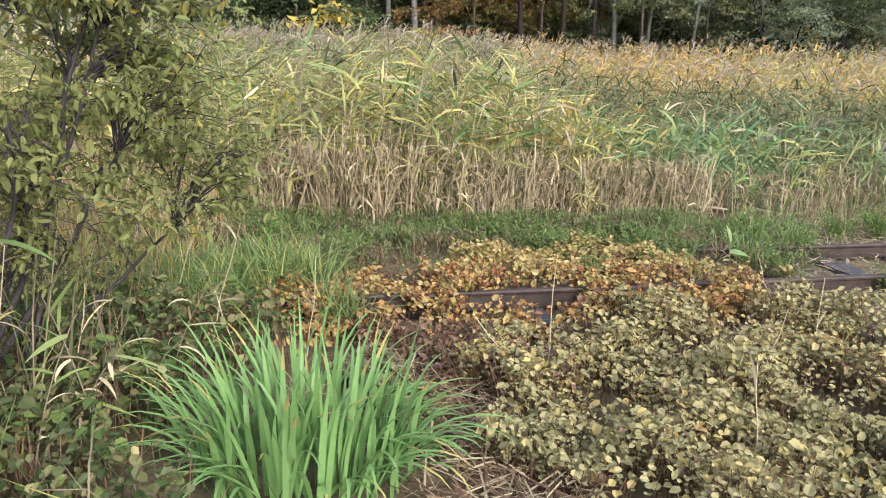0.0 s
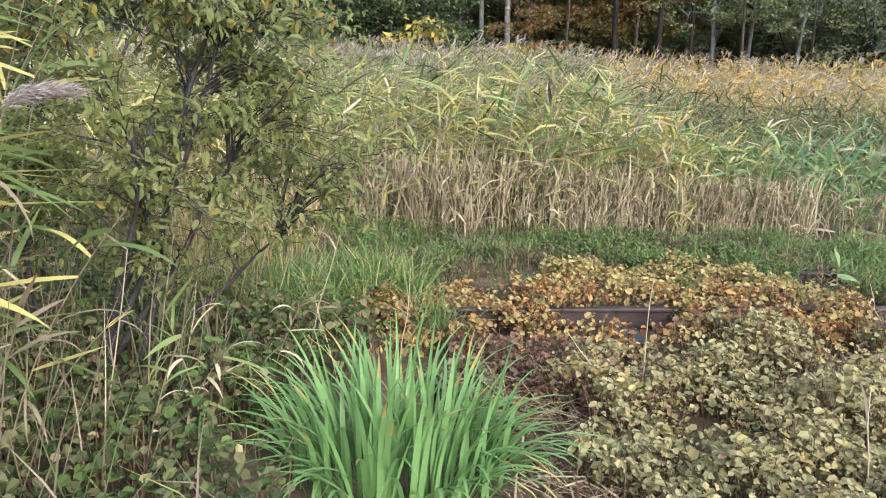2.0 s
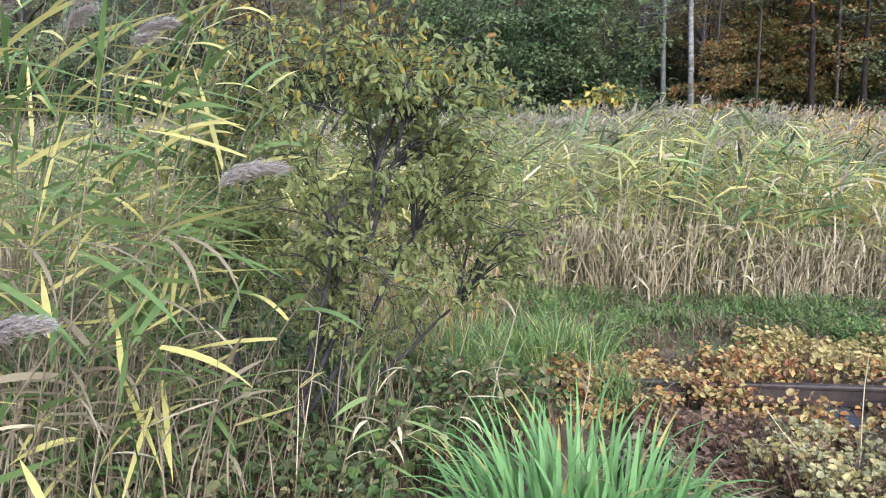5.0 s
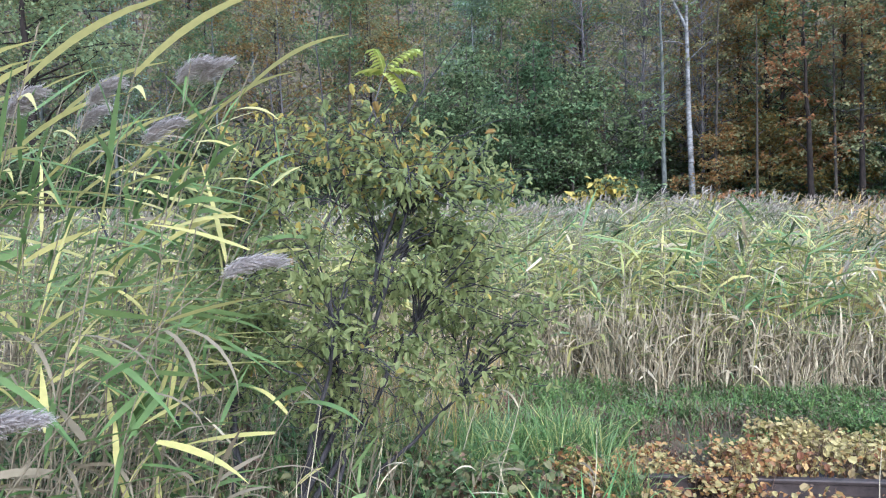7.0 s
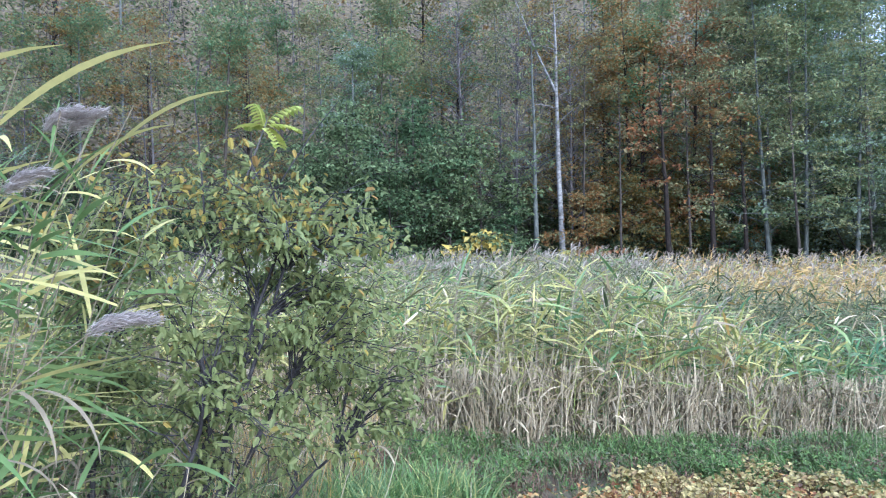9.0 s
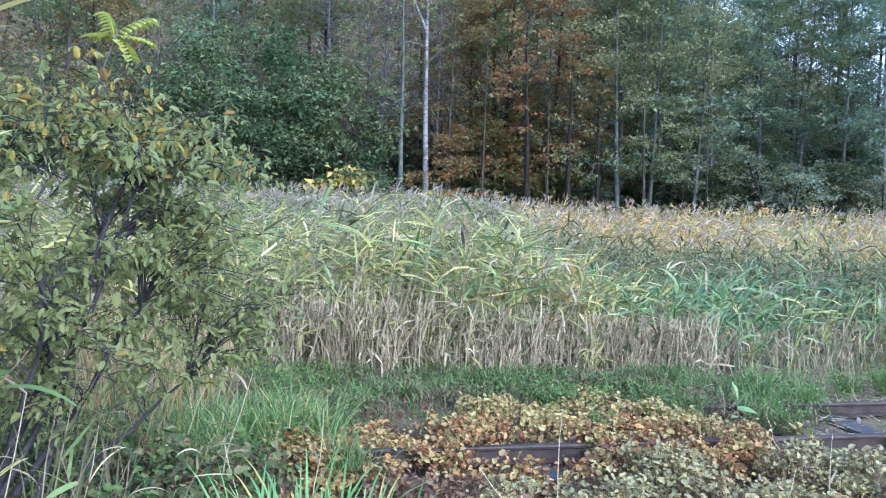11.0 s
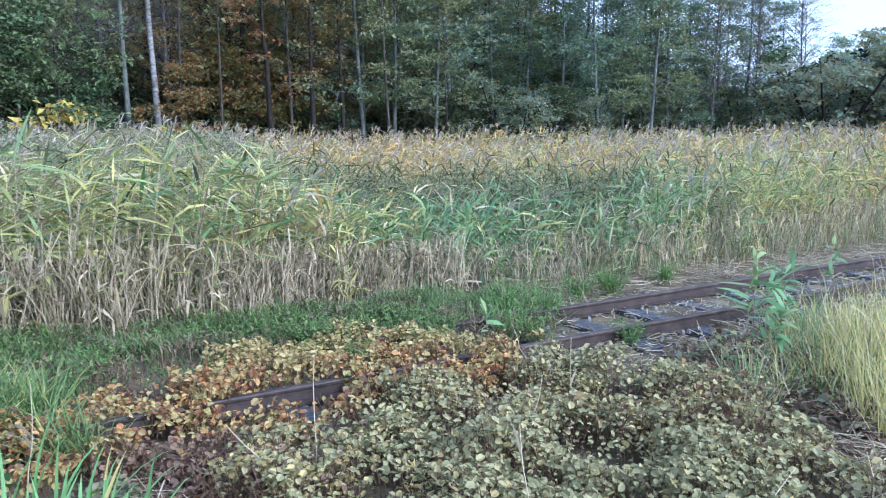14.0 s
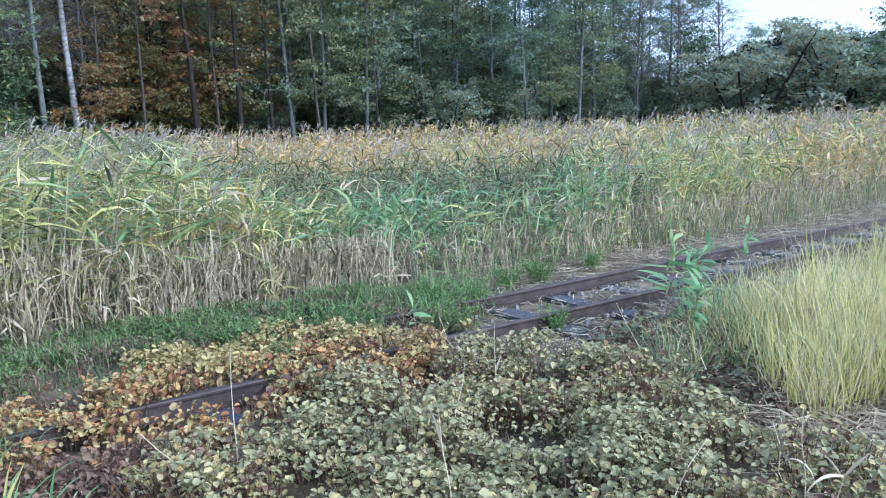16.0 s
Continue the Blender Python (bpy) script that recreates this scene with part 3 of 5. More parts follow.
def build_reed_bed():
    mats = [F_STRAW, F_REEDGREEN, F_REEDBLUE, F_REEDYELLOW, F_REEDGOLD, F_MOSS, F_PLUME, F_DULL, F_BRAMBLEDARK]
    sp = Soup()
    grow_reeds(sp, reed_places(5.8, 9.0, 60), 11, 3, 3, 0.0045, (0.016, 0.04), 0.05)
    grow_reeds(sp, reed_places(9.0, 14, 36), 9, 2, 3, 0.0045, (0.018, 0.038), 0.12)
    grow_reeds(sp, reed_places(14, 24, 15), 8, 2, 3, 0.005, (0.026, 0.05), 0.22)
    grow_reeds(sp, reed_places(24, 41, 6.5), 6, 2, 3, 0.008, (0.05, 0.085), 0.35)
    # tangled dry leaves round the foot of the front reeds
    n = 6000
    x = np.repeat(np.where(rng.random(1000) < 0.75, rng.uniform(-3.5, 2.8, 1000), rng.uniform(2.8, 13, 1000)), 6) + rng.normal(0, 0.06, n)
    p = np.c_[x, reed_edge(x) + np.abs(rng.normal(0, 0.45, n)) - 0.08]
    h = rng.uniform(0, 0.6, n) * np.interp(np.degrees(np.arctan2(x, p[:, 1])), [0, 14], [1, 0.7])
    v, q = ribbons(np.c_[p, h], rng.uniform(0, 2 * PI, n), rng.uniform(0.12, 0.34, n), rng.uniform(0.009, 0.022, n), rng.uniform(0, 0.6, n), rng.uniform(0.2, 3.1, n), 3, rng.normal(0, 0.7, n))
    sp.add(v, q, np.where(rng.random(n) < 0.62, 0, 7))
    # bleached broken stems along the edge
    n = 1700
    x = np.repeat(np.where(rng.random(340) < 0.75, rng.uniform(-3.5, 2.8, 340), rng.uniform(2.8, 12, 340)), 5) + rng.normal(0, 0.07, n)
    p = np.c_[x, reed_edge(x) + np.abs(rng.normal(0, 0.3, n)) - 0.06, np.zeros(n)]
    h = rng.uniform(0.2, 0.9, n) * np.interp(np.degrees(np.arctan2(x, p[:, 1])), [0, 14], [1, 0.65])
    a = rng.uniform(0, 2 * PI, n)
    off = np.abs(rng.normal(0, 0.3, n)) * h
    path = p[:, None, :] + np.stack([np.outer(off * np.cos(a), [0, 0.4, 1]), np.outer(off * np.sin(a), [0, 0.4, 1]), np.outer(h, [0, 0.5, 1])], 2)
    sp.add(*tubes(path, rng.uniform(0.0018, 0.0046, n)[:, None] * np.ones((1, 3)), 3), np.where(rng.random(n) < 0.8, 0, 5))
    ob = new("reed_bed", sp.mesh("reed_bed", mats))
    tagged(ob, "dense reeds with straw stems and yellowing green leaves", "reeds", kind="stuff")


build_reed_bed()

# ---- low growth ----
def mound(x, y, high, seed=0):
    return high * (0.62 + 0.26 * bumps(x, y, 0.42, seed) + 0.2 * bumps(x, y, 0.19, seed + 2) + 0.12 * bumps(x, y, 0.09, seed + 5))


def build_leaf_patch(name, corners, count, high, size, mats, shares, label, category, tilt=0.15, seed=0, ragged=0.12, holes=0.22, clear=(), feathery=False, patchy=0.28, lumpy=0.0):
    """A low thicket: leaves at the top of an uneven mound, thinner ones below, on wiry stems."""
    p = scatter(corners, count, ragged)
    gap = bumps(p[:, 0], p[:, 1], 0.3, seed + 7) < -1 + holes * 1.5
    p = p[~(gap & (rng.random(len(p)) < 0.85))]
    for cx, cy, rx, ry in clear:
        p = p[np.hypot((p[:, 0] - cx) / rx, (p[:, 1] - cy - SLOPE * (p[:, 0] - cx)) / ry) > 1]
    n = len(p)
    top = np.maximum(0.3 * high, mound(p[:, 0], p[:, 1], high, seed) * (1 + lumpy * bumps(p[:, 0], p[:, 1], 0.55, seed + 11)))
    z = top * np.where(rng.random(n) < 0.6, rng.uniform(0.75, 1.15, n), rng.uniform(0.15, 0.85, n))
    tone = np.clip(bumps(p[:, 0], p[:, 1], 0.6, seed + 3) * patchy + 0.5 + rng.normal(0, 0.2, n), 0, 0.999)
    slot = np.searchsorted(np.cumsum(shares)[:-1] / sum(shares), tone)
    sp = Soup()
    if feathery:
        v, q = ribbons(np.c_[p, z * 0.8], rng.uniform(0, 2 * PI, n), rng.uniform(0.6, 2.0, n) * size, rng.uniform(0.12, 0.3, n) * size, rng.uniform(0, 1.3, n), rng.uniform(0.4, 2.2, n), 2, rng.normal(0, 0.6, n))
    else:
        v, q = leaflets(np.c_[p, z], rng.uniform(0, 2 * PI, n), rng.normal(-tilt, 0.48, n), rng.normal(size, size * 0.34, n).clip(size * 0.45), 0.8, 0.3, rng.normal(0, 0.48, n))
    sp.add(v, q, slot)
    m = n // 5
    v, q = ribbons(np.c_[p[:m], np.zeros(m)], rng.uniform(0, 2 * PI, m), top[:m] * 1.05, 0.005, rng.uniform(0, 0.3, m), rng.uniform(0.2, 0.9, m), 2, 0, 1, ([0, 1], [1, 0.6]))
    sp.add(v, q, len(mats) - 1)
    ob = new(name, sp.mesh(name, mats))
    return tagged(ob, label, category, kind="stuff")


build_leaf_patch("bramble_thicket", [(0.22, 3.2), (0.45, 3.8), (1.2, 3.95), (2.0, 4.1), (2.7, 4.1), (2.95, 3.3), (2.8, 2.7), (2.65, 2.2), (3.1, 1.7), (3.4, 1.0), (0.8, 1.0), (0.42, 1.8), (0.38, 2.5)], 52000, 0.29, 0.0255,
                 [F_BRAMBLE, F_BRAMBLE, F_PALE, F_BROWN], [5, 4, 2.5, 1.6], "low olive-green bramble thicket with yellowing leaves", "brambles", 0.15, 1, 0.18, 0.5)
build_leaf_patch("bramble_thicket", [(-0.55, 3.4), (-0.9, 3.0), (-1.0, 2.4), (-0.75, 1.9), (-0.7, 1.0), (-5.2, 0.6), (-5.6, 3.0), (-5.0, 6.2), (-3.0, 5.2), (-1.5, 4.0)], 42000, 0.4, 0.037,
                 [F_BRAMBLEDARK, F_WEED, F_BRAMBLE, F_BROWN], [5, 3, 1.6, 1.2], "dark green bramble thicket under the sapling", "brambles", 0.2, 4)
build_leaf_patch("vine_thicket", [(-1.05, 3.5), (-0.95, 4.05), (-0.35, 4.4), (0.1, 4.85), (0.6, 4.75), (1.3, 4.75), (1.9, 4.75), (2.2, 4.5), (2.2, 4.15), (1.5, 4.05), (0.9, 3.85), (0.45, 3.8), (0.2, 3.68),
                                  (-0.05, 3.85), (-0.4, 3.7), (-0.8, 3.5)], 15500, 0.25, 0.028, [F_AUTUMN, F_PALE, F_AUTUMN, F_BROWN], [3.6, 3.4, 3.2, 2.0],
                 "orange and rust autumn leaves creeping over the rail", "creeping vine", 0.35, 9, 0.16, 0.58, [(0.64, 4.2, 0.4, 0.21), (-0.25, 3.98, 0.3, 0.13), (1.5, 4.3, 0.3, 0.12)])
build_leaf_patch("withered_thicket", [(-0.35, 3.75), (0.3, 3.8), (0.42, 3.4), (0.3, 3.05), (0.05, 3.3), (-0.2, 3.5)], 1500, 0.16, 0.026, [F_BROWN, F_BROWN, F_AUTUMN, F_BROWN], [4, 4, 1.4, 1],
                 "withered dark brown leaves and stems beside the path", "withered leaves", 0.4, 31, 0.1, 0.4)
build_leaf_patch("vine_thicket", [(0.2, 4.85), (0.5, 5.35), (1.2, 5.55), (1.9, 5.2), (2.4, 4.75), (1.9, 4.65), (0.8, 4.8)], 7000, 0.2, 0.029, [F_PALE, F_PALE, F_AUTUMN, F_BROWN], [4, 4, 1.2, 0.8],
                 "pale yellow creeping leaves between the overgrown rails", "creeping vine", 0.3, 12, 0.2, 0.6)
build_leaf_patch("low_herbs", [(-2.6, 5.85), (-1.0, 5.7), (0.7, 5.95), (2.4, 6.0), (3.0, 5.7), (3.2, 6.6), (1.2, 6.6), (-0.2, 6.3), (-2.6, 6.4)], 9500, 0.19, 0.05, [F_HERB, F_WEED, F_HERB, F_MOSS],
                 [3, 4, 2.5, 0.4], "bright green low herbs along the reed edge", "herbs", 0.0, 15, 0.35, 0.25, feathery=True, patchy=0.5, lumpy=0.6)
build_leaf_patch("low_herbs", [(-2.4, 6.0), (-1.0, 5.6), (0.7, 5.9), (2.4, 5.9), (3.0, 5.6), (3.0, 6.7), (1.2, 6.8), (-0.2, 6.6), (-2.6, 6.7)], 4500, 0.16, 0.021, [F_WEED, F_HERB, F_MOSS, F_BROWN],
                 [4, 2.4, 3.5, 0.8], "leafy dark green herbs in lumps before the reeds", "herbs", 0.1, 16, 0.35, 0.42, patchy=0.5, lumpy=0.6)
build_leaf_patch("low_herbs", [(-2.2, 4.2), (-0.9, 4.0), (-0.3, 4.4), (0.1, 5.1), (0.9, 5.6), (2.6, 5.0), (3.0, 5.4), (2.6, 6.15), (0.7, 6.15), (-1.0, 5.85), (-2.4, 6.0)], 8500, 0.15, 0.021,
                 [F_WEED, F_MOSS, F_HERB, F_BROWN], [4, 4, 1.5, 4], "dull green and brown low weeds before the reeds", "weeds", 0.1, 18, 0.35, 0.6, patchy=0.55, lumpy=0.6)
build_leaf_patch("low_herbs", [(-2.2, 4.4), (-0.9, 4.2), (-0.3, 4.6), (0.1, 5.2), (0.9, 5.6), (2.6, 5.0), (2.6, 6.15), (0.7, 6.15), (-1.0, 5.85), (-2.4, 6.0)], 12000, 0.18, 0.046,
                 [F_HERB, F_WEED, F_MOSS, F_BROWN], [2.4, 4, 3, 2.6], "thin upright green weeds among the low leaves", "weeds", 0.0, 19, 0.35, 0.45, feathery=True, patchy=0.7, lumpy=0.7)
build_leaf_patch("low_herbs", [(-0.45, 3.45), (-0.1, 3.55), (0.1, 3.0), (0.05, 2.5), (-0.3, 3.1)], 1100, 0.12, 0.036, [F_HERB, F_MOSS, F_MOSS, F_BROWN], [3, 3, 2, 1.5],
                 "small green weeds at the rim of the path", "weeds", 0.0, 20, 0.1, 0.2)
build_leaf_patch("low_herbs", [(2.4, 3.9), (3.3, 4.3), (4.4, 4.3), (4.0, 3.4), (3.4, 2.5), (2.9, 2.9)], 3000, 0.13, 0.038, [F_MOSS, F_BROWN, F_BRAMBLE, F_BROWN], [3, 2, 2, 1],
                 "withered brown and green weeds beside the track", "weeds", 0.1, 22, 0.15, 0.3)


def build_grass(name, corners, count, heights, mats, shares, label, category, width=(0.004, 0.009), lean=(0.0, 0.35), droop=(0.3, 1.2), wind=None, kind="stuff", segs=3, ragged=0.15, fade=None):
    p = scatter(corners, count, ragged)
    n = len(p)
    az = rng.uniform(0, 2 * PI, n) if wind is None else rng.normal(wind[0], wind[1], n)
    h = rng.uniform(*heights, n) * (1 + 0.18 * bumps(p[:, 0], p[:, 1], 0.5, 3))
    if fade:
        h = h * np.clip(0.62 + 0.38 * (p[:, 0] - fade[0]) / (fade[1] - fade[0]), 0.62, 1)
    v, q = ribbons(np.c_[p, ground_z(p[:, 0], p[:, 1])], az, h, rng.uniform(*width, n), rng.uniform(*lean, n), rng.uniform(*droop, n), segs, rng.normal(0, 0.4, n), 1.8)
    sp = Soup().add(v, q, rng.choice(len(mats), n, p=np.array(shares) / sum(shares)))
    ob = new(name, sp.mesh(name, mats))
    return tagged(ob, label, category, kind=kind)


build_grass("tall_grass", [(3.5, 2.5), (3.65, 3.1), (4.4, 3.8), (5.2, 4.2), (6.5, 4.6), (9.5, 5.1), (9.5, 3.0), (6, 1.6), (3.7, 1.9)], 8000, (0.26, 0.72), [F_GRASS, F_REEDYELLOW, F_HERB, F_STRAW], [8, 2.5, 1.2, 2.2],
            "tall yellow-green grass with dry stalks beside the track", "tall grass", (0.003, 0.008), (0.0, 0.4), (0.05, 1.5), ragged=0.45, fade=(3.4, 4.6))
build_grass("green_grass", [(3.2, 3.3), (3.6, 2.9), (4.2, 3.6), (4.9, 4.3), (4.4, 4.5), (3.6, 4.0)], 1500, (0.15, 0.45), [F_REEDGREEN, F_GRASS, F_REEDBLUE, F_STRAW], [3, 3, 2, 2],
            "mixed green and pale grass beside the rail", "grass", (0.004, 0.009), (0.0, 0.7), (0.3, 1.8), ragged=0.3)
build_grass("tall_grass", [(3.42, 2.75), (3.5, 2.4), (3.9, 2.0), (5.0, 2.4), (4.8, 3.7), (4.1, 3.6), (3.7, 3.2)], 3400, (0.25, 0.68), [F_GRASS, F_STRAW, F_REEDGREEN], [8, 3, 1.2],
            "dense straw-yellow grass leaning over the brambles", "tall grass", (0.003, 0.008), (0.0, 0.5), (0.2, 1.6), ragged=0.35)
build_grass("tall_grass", [(-3.2, 4.9), (-2.0, 4.7), (-1.5, 5.4), (-1.9, 6.5), (-3.4, 6.6)], 1900, (0.3, 0.85), [F_STRAW, F_REEDYELLOW, F_REEDGOLD, F_DULL], [3, 2, 3, 2.5],
            "tan dry grass tussocks behind the sapling", "dry grass", (0.004, 0.008), (0.0, 0.6), (0.3, 1.8), ragged=0.4)
build_grass("tall_grass", [(-2.5, 3.9), (-1.6, 3.95), (-1.35, 4.7), (-1.6, 5.5), (-2.6, 5.2)], 800, (0.22, 0.62), [F_DULL, F_STRAW, F_REEDYELLOW, F_REEDGOLD], [3, 2, 2, 2.5],
            "golden dry grass standing behind the sapling", "dry grass", (0.004, 0.009), (0.0, 0.4), (0.2, 1.6), ragged=0.3)
build_grass("green_grass", [(-1.9, 3.9), (-1.0, 3.75), (-0.55, 4.2), (-0.75, 4.9), (-1.7, 5.0)], 3400, (0.18, 0.48), [F_HERB, F_REEDGREEN, F_REEDYELLOW], [4, 1.5, 1.2],
            "fresh green grass with yellow blades near the vine", "grass", (0.005, 0.01), (0.1, 0.8), (0.6, 2.0), ragged=0.4)
build_grass("green_grass", [(-2.6, 5.8), (3.2, 6.0), (3.2, 6.7), (-2.6, 6.4)], 1800, (0.06, 0.22), [F_HERB, F_REEDGREEN, F_STRAW], [4, 1.5, 1.2],
            "short green grass at the foot of the reeds", "grass", (0.003, 0.007), (0.0, 0.7), (0.4, 1.9), ragged=0.35)
build_grass("green_grass", [(-2.0, 4.6), (-0.3, 4.7), (0.8, 5.6), (2.4, 5.6), (2.6, 6.3), (-2.4, 6.3)], 1500, (0.08, 0.24), [F_MOSS, F_HERB, F_DULL, F_BROWN], [3, 2.2, 1.6, 1],
            "short mixed green and withered grass before the reeds", "grass", (0.004, 0.009), (0.1, 0.7), (0.6, 1.8))
build_grass("green_grass", [(2.0, 4.9), (3.2, 5.6), (3.6, 6.6), (2.4, 6.5)], 800, (0.1, 0.34), [F_HERB, F_REEDGREEN, F_STRAW], [4, 2, 1],
            "green grass where the rails come out of the weeds", "grass", (0.004, 0.008), (0.0, 0.7), (0.4, 1.9), ragged=0.5)
build_grass("dry_grass", [(3.6, 6.5), (9, 7.3), (16, 9.0), (16, 10.2), (9, 8.6), (3.8, 7.4)], 4600, (0.12, 0.55), [F_STRAW, F_REEDGOLD, F_MOSS, F_WEED, F_REEDGREEN], [4, 0.8, 2.5, 2, 2],
            "thin pale dry grass between track and reeds", "dry grass", (0.003, 0.007))
build_grass("green_grass", [(-3.4, 1.2), (-0.9, 1.2), (-0.8, 3.2), (-2.4, 4.2), (-3.4, 3.4)], 520, (0.25, 0.7), [F_NEARREED, F_DULL, F_REEDYELLOW], [3, 3, 0.8],
            "loose green and dry grass blades among the brambles", "grass", (0.005, 0.011), (0.1, 0.7), (0.7, 1.9))


def build_weed(x, y, high, count, mats, label):
    """One bushy weed with thin leafy shoots."""
    a, r = rng.uniform(0, 2 * PI, count), np.abs(rng.normal(0, 0.05, count))
    v, q = ribbons(np.c_[r * np.cos(a), r * np.sin(a), np.zeros(count)], a, rng.uniform(0.6, 1.1, count) * high, rng.uniform(0.005, 0.01, count), rng.uniform(0, 0.5, count), rng.uniform(0.4, 1.3, count), 3)
    base = new("weed")
    part("shoot", Soup().add(v, q, 0).mesh("weed_shoots", [mats[0]]), base)
    m = count * 4
    w = v.reshape(count, 4, 2, 3)[:, :, 0]
    at = w[rng.integers(0, count, m), rng.integers(1, 4, m)] + rng.normal(0, 0.02, (m, 3))
    v, q = leaflets(at, rng.uniform(0, 2 * PI, m), rng.normal(0.2, 0.5, m), rng.uniform(0.02, 0.045, m), 0.4)
    part("foliage", Soup().add(v, q, 0).mesh("weed_leaves", [mats[1]]), base)
    for piece in base.children:
        tagged(piece, kind="stuff")
    base.location = (x, y, -0.01)
    tagged(base, label, "weed", "weeds along the track")


build_weed(3.2, 4.68, 0.2, 46, [F_HERB, F_HERB], "bushy bright green weed growing against the rail")
build_weed(4.1, 6.25, 0.3, 95, [F_HERB, F_HERB], "bushy green weed beyond the track")
build_weed(3.7, 6.2, 0.26, 80, [F_HERB, F_HERB], "bushy green weed beyond the track")
build_weed(1.05, 4.36, 0.16, 22, [F_HERB, F_HERB], "small green tuft growing beside the overgrown rail")
build_weed(2.5, 5.3, 0.3, 60, [F_HERB, F_HERB], "green weed where the rail disappears")
build_weed(2.75, 5.75, 0.3, 60, [F_HERB, F_HERB], "green weed where the rail disappears")
build_weed(6.6, 7.25, 0.42, 60, [F_MOSS, F_HERB], "dark green weed before the reeds")

build_weed(4.9, 6.5, 0.24, 70, [F_HERB, F_HERB], "bushy green weed beyond the track")
build_weed(3.0, 5.6, 0.34, 90, [F_HERB, F_HERB], "green weed where the rail disappears")
build_weed(2.9, 6.1, 0.28, 80, [F_HERB, F_HERB], "green weed at the reed edge")
for _ in range(58):
    wx = rng.uniform(-2.4, 2.9)
    build_weed(wx, rng.uniform(4.9, 6.3), rng.uniform(0.12, 0.25), 34, [F_HERB, F_HERB] if rng.random() < 0.45 else [F_WEED, F_WEED], "small weed tuft before the reeds")

# ---- lily clump: every blade its own part ----
def build_clump():
    base = new("lily_clump")
    base.location = (-0.42, 2.52, 0.0)
    tagged(base, "lush clump of long arching bright green blades", "lily clump")
    shapes = []
    for k in range(16):
        ln, bend = rng.uniform(0.46, 0.68), rng.uniform(0.15, 1.5) + (0.6 if k > 9 else 0)
        lean = rng.uniform(0.0, 0.28) + (0.35 if k > 9 else 0)
        w = rng.uniform(0.013, 0.023)
        sp = Soup()
        for half in (-0.22, 0.22):
            v, q = ribbons([[0, 0, 0]], 0.0, ln, w * 0.56, lean, lean + bend, 8, half, 1.9, ([0, 0.15, 0.55, 0.85, 1], [0.8, 1, 0.95, 0.55, 0.05]))
            v[:, 1] += np.sign(half) * w * 0.25 * np.repeat(np.interp(np.linspace(0, 1, 9), [0, 0.55, 1], [0.8, 0.95, 0.05]), 2)
            sp.add(v, q, [0] * 6 + [1] * 2 if k % 4 == 1 else [1] * 8 if k == 13 else 0)
        me = sp.mesh("lily_blade", [F_LILY, F_LILYTIP], True)
        shapes.append(me)
    for k in range(290):
        a, r = rng.uniform(0, 2 * PI), 0.33 * math.sqrt(rng.random())
        x, y = r * math.cos(a) * 1.15, r * math.sin(a) * 0.8
        inner = r < 0.15
        me = shapes[rng.integers(0, 10) if inner or rng.random() < 0.5 else rng.integers(10, 16)]
        ob = part("blade", me, base)
        out = a + rng.normal(0, 0.55) if not inner else rng.uniform(0, 2 * PI)
        s = rng.uniform(0.62, 1.06)
        ob.matrix_basis = Matrix.Translation((x, y, 0)) @ Matrix.Rotation(out, 4, "Z") @ Matrix.Rotation(rng.normal(0, 0.1), 4, "X") @ Matrix.Diagonal((s, rng.uniform(0.9, 1.15), s, 1))


build_clump()

# ---- sapling ----
def branch_path(start, az, rise, length, droop, k=6, wob=0.06):
    """A bent branch: starts at rise (radians above level) and droops along its way."""
    pts = [np.array(start, float)]
    for i in range(k - 1):
        e = rise - droop * i / (k - 1)
        a = az + rng.normal(0, wob * 3)
        pts.append(pts[-1] + length / (k - 1) * np.array([math.cos(a) * math.cos(e), math.sin(a) * math.cos(e), math.sin(e)]) + rng.normal(0, wob * length / k, 3))
    return np.array(pts)


def on_path(path, f):
    i = min(f, 0.999) * (len(path) - 1)
    lo = int(i)
    return path[lo] + (path[lo + 1] - path[lo]) * (i - lo)


